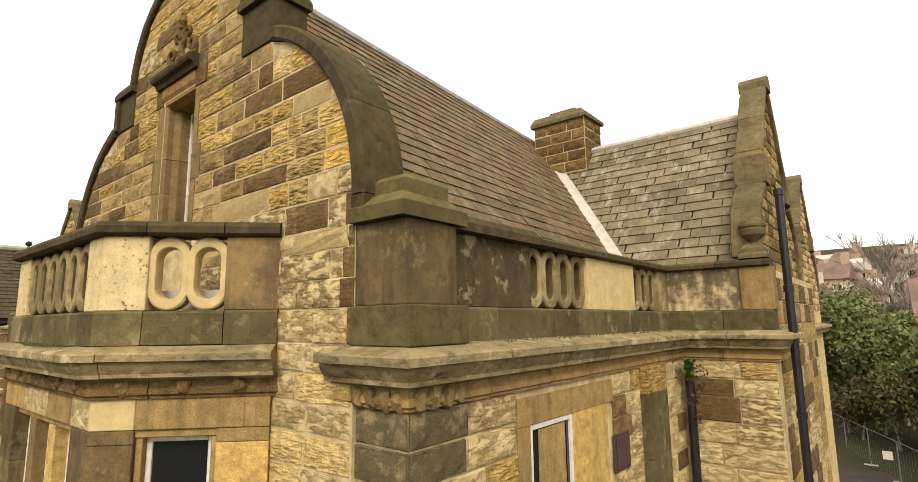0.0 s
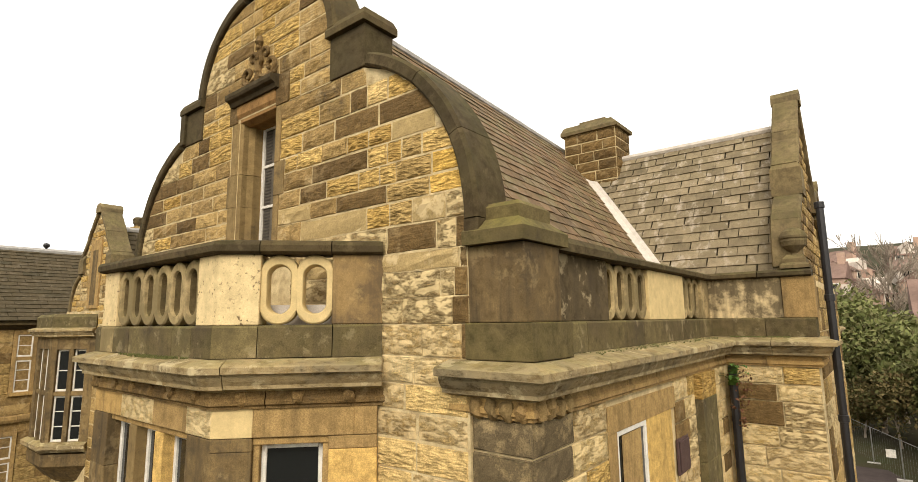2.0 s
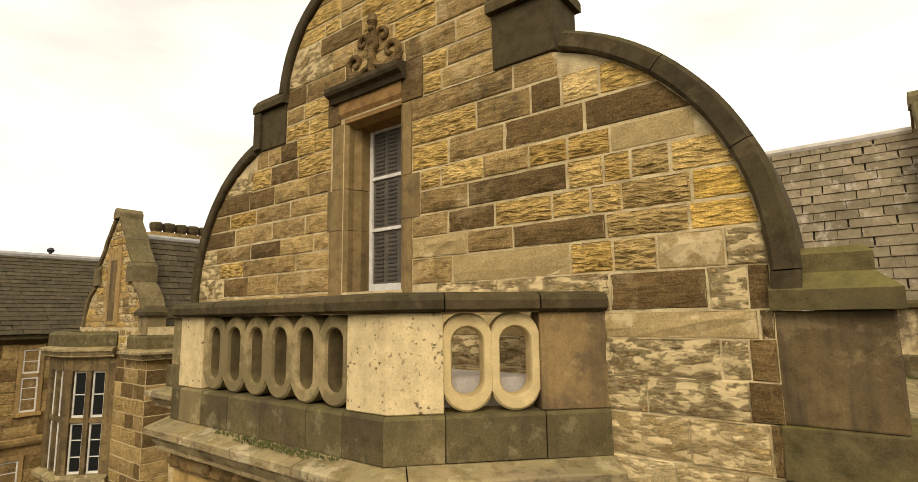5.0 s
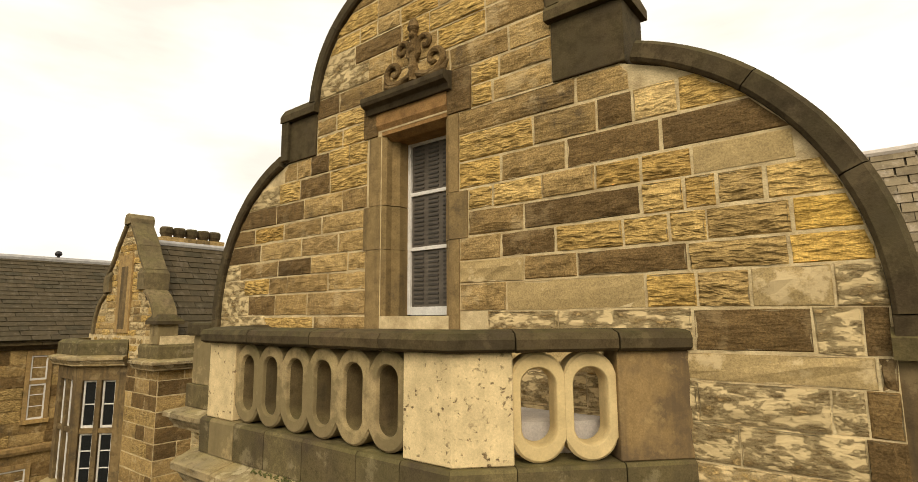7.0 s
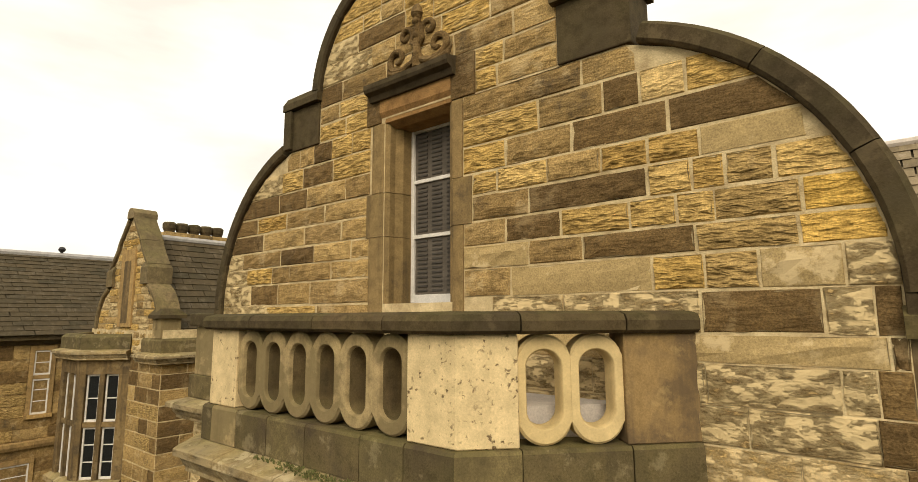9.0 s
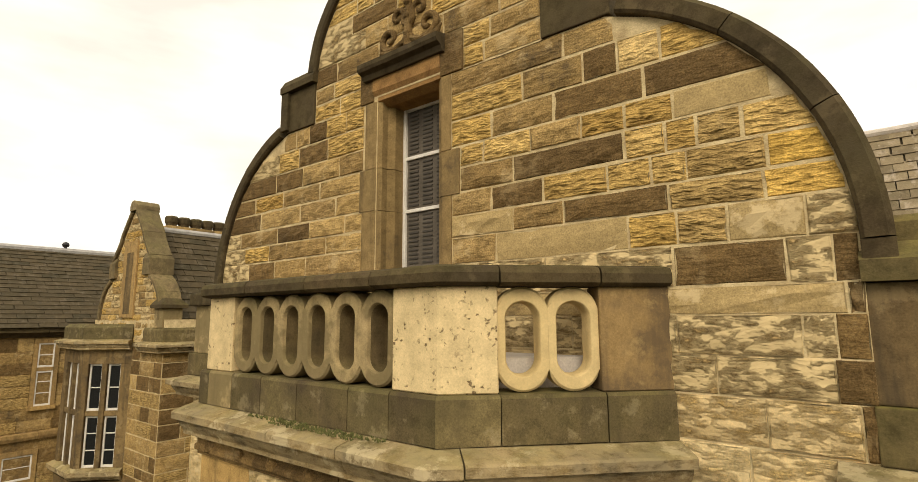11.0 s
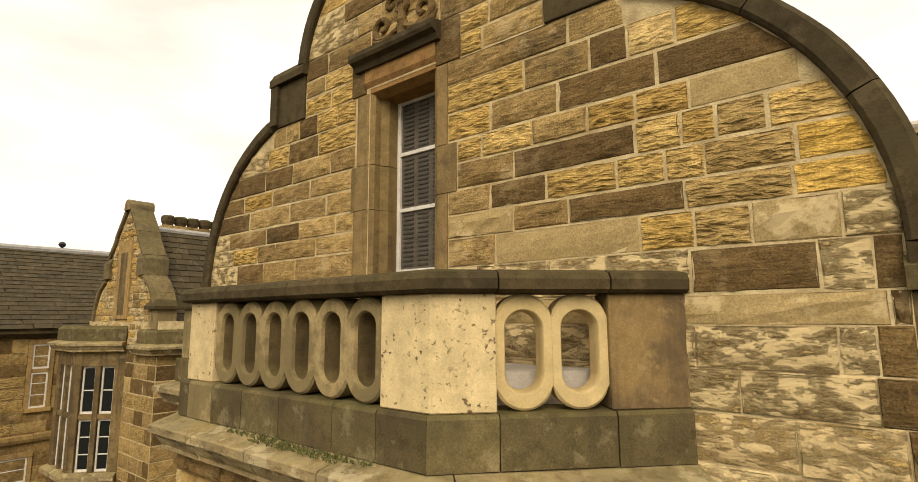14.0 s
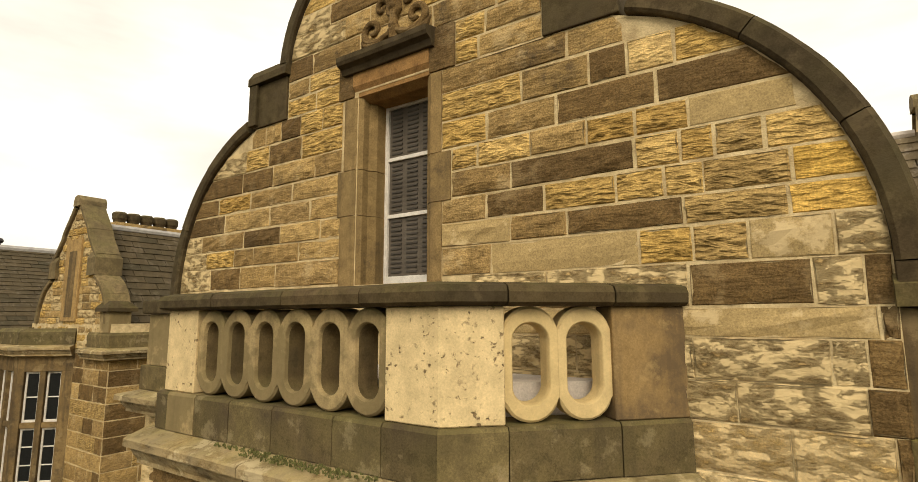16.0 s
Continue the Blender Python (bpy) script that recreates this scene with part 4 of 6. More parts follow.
# ---- corner pier, side wall and parapet ----
SIDE_X, BACK_Y, END_X = -2.23, 8.74, -0.98
CORNER = [(-2.95, 2.93), (SIDE_X, 2.93), (SIDE_X, BACK_Y), (END_X, BACK_Y), (END_X, 9.6)]
LIP_S = [(o * 1.05, z) for o, z in LIP]
side_cornice = thing("side_cornice", "moulded stone cornice along the side wall, mossy on top", "cornice", kind="structure")
run_stones(side_cornice, "cornice_stone", LIP_S, CORNER, M_CORNICE, [[], even_cuts(5.81, 1.0, 3), [0.7], []])
run_stones(side_cornice, "frieze_stone", FRIEZE, CORNER, M_DRESSED, [[], even_cuts(5.81, 0.8, 5), [0.6], []])
wall_side = tagged(finish("wall_side", b_box(-2.60, SIDE_X - 0.012, 2.95, 4.40, 0.0, 7.7), M_MORTAR), "side wall of light coursed sandstone", "wall", kind="structure")
for y0, y1, z0, z1 in ((5.22, 8.80, 0.0, 7.7), (4.40, 5.22, 7.01, 7.7), (4.40, 5.22, 0.0, 4.39)):
    part("wall_core", b_box(-2.60, SIDE_X - 0.012, y0, y1, z0, z1), M_MORTAR, wall_side)
wall_corner = tagged(finish("wall_corner", b_box(-9.4, -2.25, 2.945, 3.2, 0.0, 7.72), M_MORTAR), "lower wall at the building's corner", "wall", kind="structure")
wall_back = tagged(finish("wall_back", b_box(-2.4, END_X - 0.012, BACK_Y + 0.012, 9.1, 0.0, 7.7), M_MORTAR), "return wall of light coursed sandstone", "wall", kind="structure")
LOW = [4.3, 4.6, 4.9, 5.2, 5.5, 5.8, 6.05, 6.3, 6.55, 6.8, 7.05, 7.31]


def pick_low(x, z, r):
    v = r.random()
    return M_WALL if v < 0.62 else (M_PALE if v < 0.8 else (M_OCHRE if v < 0.9 else M_DARK))


def on_side(a, out, z):
    return (SIDE_X + out, a, z)


def on_back(a, out, z):
    return (a, BACK_Y - out, z)


SW = (4.42, 5.95, 4.3, 7.0)
wall_stones(wall_corner, LOW, -2.77, SIDE_X + 0.004, lambda a, out, z: (a, 2.93 - out, z), lambda x, z, r: M_SPECKLED if 6.8 < z < 7.31 else pick_low(x, z, r), 77, short=0.3, long=0.6, depth=0.01)
wall_stones(wall_side, LOW, 2.935, 8.7, on_side, lambda x, z, r: M_SPECKLED if x < 3.4 and z > 6.8 else pick_low(x, z, r), 177, holes=[(SW[0] - 0.2, SW[1] + 0.2, SW[2], SW[3] + 0.25), (7.0, 7.74, 4.0, 7.4)], short=0.3, long=0.7, depth=0.01)
wall_stones(wall_back, [4.1, 4.45, 4.75, 5.05, 5.35, 5.6, 5.85, 6.15, 6.45, 6.8, 7.05, 7.31], -2.2, END_X, on_back, pick_low, 277, short=0.35, long=0.8, depth=0.01)
# side window
window_2 = thing("window_2", "tall white sash window with a stone mullion in the side wall", "window", kind="structure")
slab(window_2, "lintel", on_side, SW[0] - 0.2, SW[1] + 0.2, SW[3], SW[3] + 0.24, -0.2, 0.012, M_DRESSED)
for z0, z1 in ((4.2, 5.1), (5.1, 6.1), (6.1, SW[3])):
    slab(window_2, "jamb", on_side, SW[0] - 0.2, SW[0], z0 + 0.002, z1, -0.2, 0.008, M_DRESSED)
    slab(window_2, "jamb", on_side, 5.20, SW[1] + 0.05, z0 + 0.002, z1, -0.2, 0.008, M_OCHRE_SMOOTH)
light(window_2, on_side, SW[0], 5.198, 4.4, SW[3], 0.002, (5.3, 6.1))
slab(window_2, "blind", on_side, SW[0] + 0.16, 5.07, 4.5, SW[3] - 0.06, -0.022, -0.012, M_DRESSED, "ochre blind behind the sash")
vent = thing("wall_vent", "purple-brown metal vent plate on the side wall", "vent")
slab(vent, "plate", on_side, 6.11, 6.52, 6.24, 6.64, 0.0, 0.03, M_PLAQUE)
slab(vent, "face", on_side, 6.14, 6.49, 6.27, 6.61, 0.03, 0.045, M_PLAQUE)
pilaster = thing("pilaster", "green-stained dressed stone pilaster strip", "pilaster", kind="structure")
for z0, z1 in ((4.0, 5.2), (5.2, 6.2), (6.2, 6.98), (6.98, 7.31)):
    slab(pilaster, "stone", on_side, 7.02, 7.72, z0 + 0.003, z1, -0.1, 0.10, M_PLINTH if z1 < 7 else M_OCHRE)

# corner pier with its plinth and kneeler
side_parapet = thing("side_parapet", "stone parapet with pierced tracery, dark and cream panels", "parapet")
part("corner_plinth", roughen(b_box(-2.78, -2.17, 2.87, 3.52, 7.735, 8.015, 0.01), 0.003), M_MOSSY, side_parapet, "green mossy plinth block")
part("corner_pier", roughen(b_box(-2.787, -2.235, 2.905, 3.46, 8.017, 8.625, 0.014), 0.003), M_PIER, side_parapet, "soot-streaked brown corner pier")
PX = -2.42
SPATH = [(PX, 3.5), (PX, 8.86), (-0.97, 8.86)]
run_stones(side_parapet, "plinth_stone", [(-0.25, 7.735), (0.06, 7.735), (0.06, 7.995), (0.045, 8.015), (-0.25, 8.015)], SPATH, M_PLINTH, [even_cuts(5.36, 0.75, 8), [0.8]])
run_stones(side_parapet, "rail_stone", [(-0.26, 8.625), (0.04, 8.625), (0.08, 8.645), (0.08, 8.70), (0.0, 8.74), (-0.18, 8.75), (-0.26, 8.72)], SPATH, M_COPING, [even_cuts(5.36, 1.1, 9), [0.75]])


def on_parapet(a, out, z):
    return (PX + out, a, z)


slab(side_parapet, "panel", on_parapet, 3.47, 4.80, 8.017, 8.625, -0.2, 0.02, M_BLACK, "black-stained plain panel")
ring_row(side_parapet, (PX, 4.80), (0, 1), 4, 0.315, 0.14, 0.03)
slab(side_parapet, "panel", on_parapet, 6.06, 7.50, 8.017, 8.625, -0.2, 0.01, M_CREAM_CLEAN, "clean cream limestone panel")
ring_row(side_parapet, (PX, 7.50), (0, 1), 3, 0.315, 0.14, 0.03)
slab(side_parapet, "panel", on_parapet, 8.445, 8.88, 8.017, 8.625, -0.2, 0.01, M_RING)
slab(side_parapet, "panel", lambda a, o, z: (a, 8.86 - o, z), PX + 0.01, -1.37, 8.017, 8.625, -0.2, 0.0, M_STAINED, "cream panel with black stains")
slab(side_parapet, "pier", lambda a, o, z: (a, 8.86 - o, z), -1.368, -0.95, 8.017, 8.625, -0.3, 0.02, M_DRESSED, "tan stone pier")


def b_wedge(x0, x1, y0, y1, z0, z1, top_in, z2):
    return b_tube([[(x0, y0, z0), (x1, y0, z0), (x1, y1, z0), (x0, y1, z0)], [(x0, y0, z1), (x1, y0, z1), (x1, y1, z1), (x0, y1, z1)],
                   [(x0, y0 + top_in, z2), (x1 - top_in, y0 + top_in, z2), (x1 - top_in, y1 - top_in, z2), (x0, y1 - top_in, z2)]])


part("kneeler", roughen(b_wedge(-2.775, -2.195, 2.835, 3.55, 8.628, 8.735, 0.11, 8.83), 0.004), M_MOSSY, side_parapet, "mossy sloped kneeler stone")
part("kneeler_step", roughen(b_wedge(-2.66, -2.30, 2.96, 3.44, 8.80, 8.93, 0.04, 8.97), 0.004), M_MOSSY, side_parapet)
part("kneeler_tail", roughen(b_wedge(-2.70, -2.30, 3.552, 4.85, 8.628, 8.70, 0.04, 8.76), 0.004), M_COPING, side_parapet)


# ---- the gable's other corner ----
def flip(x):
    return -12.16 - x


far_parapet = thing("corner_parapet", "mossy stone pier and parapet at the gable's other corner", "parapet")
part("corner_plinth", roughen(b_box(flip(-2.17), flip(-2.78), 2.87, 3.52, 7.735, 8.015, 0.01), 0.003), M_PLINTH, far_parapet)
part("corner_pier", roughen(b_box(flip(-2.235), flip(-2.787), 2.905, 3.46, 8.017, 8.625, 0.014), 0.003), M_RING, far_parapet, "speckled cream pier")
part("kneeler", roughen(b_box(flip(-2.165), flip(-2.79), 2.835, 3.55, 8.628, 8.80, 0.03), 0.004), M_COPING, far_parapet)
part("parapet_wall", b_box(flip(-2.40), flip(-2.65), 3.52, 8.8, 7.735, 8.625, 0.01), M_RING, far_parapet)
part("rail_stone", b_box(flip(-2.32), flip(-2.68), 3.55, 8.8, 8.628, 8.74, 0.02), M_COPING, far_parapet)
far_corner_cornice = thing("corner_cornice", "mossy moulded cornice at the gable's other corner", "cornice", kind="structure")
run_stones(far_corner_cornice, "cornice_stone", LIP_S, [(flip(SIDE_X), 8.8), (flip(SIDE_X), 2.93), (flip(-2.95), 2.93)], M_CORNICE, [even_cuts(5.8, 1.0, 21), []])
wall_far_side = tagged(finish("wall_far_side", b_box(flip(SIDE_X) + 0.01, -9.2, 2.94, 8.8, 0.0, 7.7), M_WALL), "far side wall of light sandstone", "wall", kind="structure")

# carved work in the friezes, in dark stone that also paints the cornice's shadow
for s in (0.25, 0.72, 1.16):
    p = cant(s, 0.02, 0)
    part("carved_leaf", roughen(b_lathe([(0.02, 7.33), (0.05, 7.36), (0.062, 7.40), (0.05, 7.445), (0.03, 7.456)], p[0], p[1], 8), 0.025, s, 17), M_DARK, bay_cornice)
for k in range(6):
    p = front(-7.25 + 0.46 * k, 0.02, 0)
    part("carved_leaf", roughen(b_lathe([(0.02, 7.33), (0.055, 7.36), (0.065, 7.40), (0.05, 7.445), (0.03, 7.456)], p[0], p[1], 8), 0.025, k, 17), M_DARK, bay_cornice)
for k in range(4):
    for plc, a in ((lambda a, o, z: (a, 2.93 - o, z), -2.70 + 0.14 * k), (on_side, 3.0 + 0.14 * k)):
        p = plc(a, 0.02, 0)
        part("carved_leaf", roughen(b_lathe([(0.02, 7.30), (0.05, 7.33), (0.07, 7.38), (0.055, 7.43), (0.03, 7.456)], p[0], p[1], 10), 0.03, k * 1.3, 17), M_JAMB, side_cornice)

# ---- roofs ----
RIDGE_X = -6.08
RIDGE_A, RIDGE_B = Vector((RIDGE_X, 3.27, 12.65)), Vector((RIDGE_X, 11.2, 12.15))
EAVE_X, EAVE_Z = -2.62, 7.90
XR_Y, XR_Z, XE_Y, XE_Z = 11.10, 11.62, 8.98, 8.36


def main_z(x, y):
    f = (y - RIDGE_A.y) / (RIDGE_B.y - RIDGE_A.y)
    top = RIDGE_A.z + (RIDGE_B.z - RIDGE_A.z) * f
    return EAVE_Z + (top - EAVE_Z) * (EAVE_X - x) / (EAVE_X - RIDGE_X)


def cross_z(x, y):
    return XE_Z + (XR_Z - XE_Z) * (y - XE_Y) / (XR_Y - XE_Y)


def roof_sheet(pts, down=0.05, strips=8):
    """A roof's boarding under its slates, from eave pts 0, 1 to ridge pts 2, 3."""
    a, b, c, d = (Vector(p) for p in pts)
    bm = bmesh.new()
    rows = []
    for k in range(strips + 1):
        lo, hi = a.lerp(b, k / strips), d.lerp(c, k / strips)
        rows.append([[bm.verts.new((q.x, q.y, q.z - down - t)) for q in (lo.lerp(hi, m / 4) for m in range(5))] for t in (0.0, 0.06)])
    for r0, r1 in zip(rows, rows[1:]):
        for t in (0, 1):
            for m in range(4):
                bm.faces.new((r0[t][m], r1[t][m], r1[t][m + 1], r0[t][m + 1]))
    bmesh.ops.recalc_face_normals(bm, faces=bm.faces)
    return bm


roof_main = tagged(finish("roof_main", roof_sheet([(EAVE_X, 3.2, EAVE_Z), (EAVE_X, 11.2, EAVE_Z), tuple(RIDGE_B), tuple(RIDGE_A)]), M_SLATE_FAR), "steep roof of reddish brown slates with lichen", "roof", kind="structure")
part("far_slope", roof_sheet([tuple(RIDGE_A), tuple(RIDGE_B), (2 * RIDGE_X - EAVE_X, 11.2, EAVE_Z), (2 * RIDGE_X - EAVE_X, 3.2, EAVE_Z)]), M_SLATE_RED, roof_main)
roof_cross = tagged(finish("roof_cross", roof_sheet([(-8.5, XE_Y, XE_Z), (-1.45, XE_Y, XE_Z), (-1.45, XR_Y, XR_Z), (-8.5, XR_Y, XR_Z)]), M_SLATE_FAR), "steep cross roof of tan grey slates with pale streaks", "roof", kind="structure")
part("far_slope", roof_sheet([(-8.5, XR_Y, XR_Z), (-1.45, XR_Y, XR_Z), (-1.45, 2 * XR_Y - XE_Y, XE_Z), (-8.5, 2 * XR_Y - XE_Y, XE_Z)]), M_SLATE_TAN, roof_cross)


def lay_slates(parent, eave0, eave1, top0, top1, rows, width, material, keep, seed, limit=300):
    """Rows of slates from eave to ridge, lapped and half-bonded; the nearest become parts, the others one sheet of slates."""
    r = random.Random(seed)
    e0, e1, t0, t1 = (Vector(v) for v in (eave0, eave1, top0, top1))
    rest, made, kinds = bmesh.new(), 0, []
    for j in range(rows):
        f0, f1 = j / rows, (j + 1.25) / rows
        a0, a1 = e0.lerp(t0, f0), e1.lerp(t1, f0)
        up = (e0.lerp(t0, f1) - a0)
        along = (a1 - a0).normalized()
        nrm = along.cross(up).normalized()
        if nrm.z < 0:
            nrm = -nrm
        n = int((a1 - a0).length / width)
        off = 0.5 * width * (j % 2)
        for i in range(-1, n + 1):
            w = width * r.uniform(0.985, 1.0)
            c = a0 + along * (off + (i + 0.5) * width + r.uniform(-0.012, 0.012))
            m = c + up * 0.4
            if not keep(m, (a1 - c).dot(along), (c - a0).dot(along)):
                continue
            lo, hi = c + nrm * (0.024 + r.uniform(0, 0.012)) + up * r.uniform(-0.02, 0.02), c + up + nrm * 0.004
            hw = along * (w / 2 - 0.005)
            th = nrm * 0.014
            pts = [lo - hw - th, lo + hw - th, hi + hw - th, hi - hw - th, lo - hw, lo + hw, hi + hw, hi - hw]
            bm = rest if made >= limit else bmesh.new()
            vs = [bm.verts.new(p) for p in pts]
            for f in ((4, 5, 6, 7), (0, 4, 7, 3), (1, 2, 6, 5), (0, 1, 5, 4), (2, 3, 7, 6), (3, 2, 1, 0)):
                bm.faces.new([vs[q] for q in f])
            if bm is not rest:
                bmesh.ops.recalc_face_normals(bm, faces=bm.faces)
                part("slate", bm, material, parent)
                made += 1
    bmesh.ops.recalc_face_normals(rest, faces=rest.faces)
    if rest.verts:
        tagged(part("slates", rest, material, parent), kind="stuff")
    else:
        rest.free()


lay_slates(roof_main, (EAVE_X, 3.2, EAVE_Z), (EAVE_X, 11.2, EAVE_Z), (RIDGE_X, 3.2, RIDGE_A.z), (RIDGE_X, 11.2, RIDGE_B.z), 27, 0.30, M_SLATE_RED, lambda m, l, s: m.z > cross_z(m.x, m.y) - 0.03 and m.y > 3.35, 3)
lay_slates(roof_cross, (-7.0, XE_Y, XE_Z), (-1.2, XE_Y, XE_Z), (-7.0, XR_Y, XR_Z), (-1.2, XR_Y, XR_Z), 19, 0.31, M_SLATE_TAN, lambda m, l, s: m.z > main_z(m.x, m.y) - 0.03 and l > 0.12, 4)
part("ridge_capping", roughen(b_pipe([tuple(RIDGE_A + (RIDGE_B - RIDGE_A) * k / 16 + Vector((0, 0, 0.02))) for k in range(17)], 0.075, 8), 0.006), M_LEAD, roof_main, "grey lead ridge capping")
part("ridge_capping", roughen(b_pipe([(-6.0 + 4.5 * k / 12, XR_Y, XR_Z + 0.02) for k in range(13)], 0.075, 8), 0.006), M_FLASH, roof_cross, "pale ridge capping")


def valley_point(z):
    y = XE_Y + (z - XE_Z) / (XR_Z - XE_Z) * (XR_Y - XE_Y)
    x = -3.0
    for k in range(30):
        x += (main_z(x, y) - z) / ((main_z(RIDGE_X, y) - EAVE_Z) / (EAVE_X - RIDGE_X)) * 1.0
    return Vector((x, y, z))


vp = [valley_point(8.40 + (11.60 - 8.40) * k / 10) for k in range(11)]
fl = bmesh.new()
fv = [[fl.verts.new(p + Vector(o)) for o in ((0.12, 0.03, 0.115), (0.05, 0.0, 0.09), (-0.02, -0.05, 0.10), (-0.08, -0.10, 0.125), (-0.06, -0.06, -0.02), (0.08, 0.05, -0.02))] for p in vp]
for fa, fb in zip(fv, fv[1:]):
    for k in range(6):
        fl.faces.new((fa[k], fa[(k + 1) % 6], fb[(k + 1) % 6], fb[k]))
bmesh.ops.recalc_face_normals(fl, faces=fl.faces)
part("valley_flashing", fl, M_FLASH, roof_cross, "pale mortared valley flashing")


# ---- smaller shaped gables ----
def small_outline(half, foot, peak):
    """The outer edge of a shaped gable's right half, from its foot to its narrow top."""
    h = peak - foot
    a = arc(half - 0.42 * h, foot, 0.42 * h, 0, 68, 10)
    s = a[-1]
    b = [(s[0] - 0.02, s[1] + 0.01), (s[0] - 0.02, s[1] + 0.17 * h)]
    e = b[-1]
    c = [(e[0] * (1 - f) + 0.22 * f - 0.05 * math.sin(math.pi * f) * h * 0.3 * (1 if f < 0.45 else -0.35), e[1] + (peak - e[1]) * f) for f in [k / 8 for k in range(9)]]
    c = [(max(0.16, p[0]), p[1]) for p in c]
    return a, b, c


def small_gable(name, label, place, half, foot, peak, depth, stones_mat, seed):
    """place(across, out, up)."""
    g = thing(name, label, "gable", kind="structure")
    a, b, c = small_outline(half, foot, peak)
    edge = a + b + c
    inner = [(max(0.08, p[0] - 0.12), p[1] - 0.03) for p in edge]
    full = [(p[0], p[1]) for p in inner] + [(-p[0], p[1]) for p in inner[::-1]]
    full = [(half - 0.1, foot - 0.6)] + full + [(-half + 0.1, foot - 0.6)]
    bm = bmesh.new()
    f1 = [bm.verts.new(place(u, -0.02, z)) for u, z in full]
    f2 = [bm.verts.new(place(u, -depth, z)) for u, z in full]
    bm.faces.new(f1), bm.faces.new(f2[::-1])
    for i in range(len(full)):
        bm.faces.new((f1[i], f2[i], f2[(i + 1) % len(full)], f1[(i + 1) % len(full)]))
    bmesh.ops.recalc_face_normals(bm, faces=bm.faces)
    part("wall", bm, M_MORTAR, g)
    zs = [foot - 0.6 + (peak - foot + 0.4) * k / 18 for k in range(19)]
    def half_at(z):
        best = half - 0.1
        for p, q in zip(inner, inner[1:]):
            if p[1] <= z <= q[1] and q[1] > p[1]:
                best = min(best, p[0] + (q[0] - p[0]) * (z - p[1]) / (q[1] - p[1]))
        return best if z > inner[0][1] else half - 0.1
    for i, (z0, z1) in enumerate(zip(zs, zs[1:])):
        hw = min(half_at(z0), half_at(z1)) - 0.01
        for k, (s0, s1) in enumerate(split_course(-hw, hw, seed + i, 0.3, 0.6)):
            sd = seed + i * 40 + k
            part("stone", b_stone([(s0, z0), (s1, z0), (s1, z1), (s0, z1)], lambda u, o, z: place(u, o - 0.012, z), 0.01, 0.008, sd), random.Random(sd).choice(stones_mat), g)
    for sg in (1, -1):
        pl = (lambda u, d, z: place(u, -d, z)) if sg > 0 else (lambda u, d, z: place(-u, -d, z))
        coping_run(g, a, pl, 0.12, -0.06, depth + 0.04, 2, M_END)
        coping_run(g, c, pl, 0.12, -0.06, depth + 0.04, 2, M_END)
        x0, z0, z1 = b[0][0], b[0][1], b[1][1]
        rings = [[pl(u, d, z) for u, d in ((x0 - 0.36, -0.08), (x0 + 0.05, -0.08), (x0 + 0.05, depth + 0.06), (x0 - 0.36, depth + 0.06))] for z in (z0 - 0.02, z1 - 0.1)]
        rings.append([pl(u, d, z1 + 0.04) for u, d in ((x0 - 0.36, -0.02), (x0 - 0.04, -0.02), (x0 - 0.04, depth), (x0 - 0.36, depth))])
        part("block", b_tube(rings), M_END, g)
    rings = [[place(u, -d, z) for u, d in ((-w, -0.08), (w, -0.08), (w, depth + 0.06), (-w, depth + 0.06))] for w, z in ((0.2, peak - 0.02), (0.2, peak + 0.12), (0.13, peak + 0.22), (0.05, peak + 0.25))]
    part("apex_stone", b_tube(rings), M_END, g)
    return g


gable_cross = small_gable("gable_cross", "shaped end gable of the cross wing with dark coping", lambda u, o, z: (-1.12 + o, 11.10 + u, z), 2.12, 8.80, 12.06, 0.32, [M_BROWN, M_GREY, M_DARK], 600)
wall_cross = tagged(finish("wall_cross", b_box(-1.5, END_X - 0.01, 9.11, 13.6, 0.0, 8.6), M_MORTAR), "end wall of the cross wing in light sandstone", "wall", kind="structure")
wall_stones(wall_cross, [4.3, 4.65, 5.0, 5.35, 5.7, 6.05, 6.4, 6.75, 7.1, 7.45, 7.8, 8.15, 8.5], 9.12, 13.6, lambda a, out, z: (END_X + out, a, z), lambda x, z, r: r.choice((M_BROWN, M_DARK, M_GREY, M_PALE)), 377, short=0.4, long=0.8, depth=0.01)
# urn on the return pier
urn = thing("stone_urn", "squat carved stone urn finial on the parapet pier", "urn")
part("urn_base", b_lathe([(0.19, 8.752), (0.19, 8.80), (0.15, 8.84), (0.15, 8.90), (0.10, 8.96)], -1.17, 9.02, square=True), M_END, urn)
part("urn_bowl", b_lathe([(0.06, 8.94), (0.055, 8.99), (0.09, 9.03), (0.16, 9.10), (0.175, 9.17), (0.17, 9.2), (0.185, 9.22), (0.185, 9.25), (0.15, 9.32), (0.08, 9.37), (0.02, 9.385)], -1.17, 9.02, 20), M_END, urn)
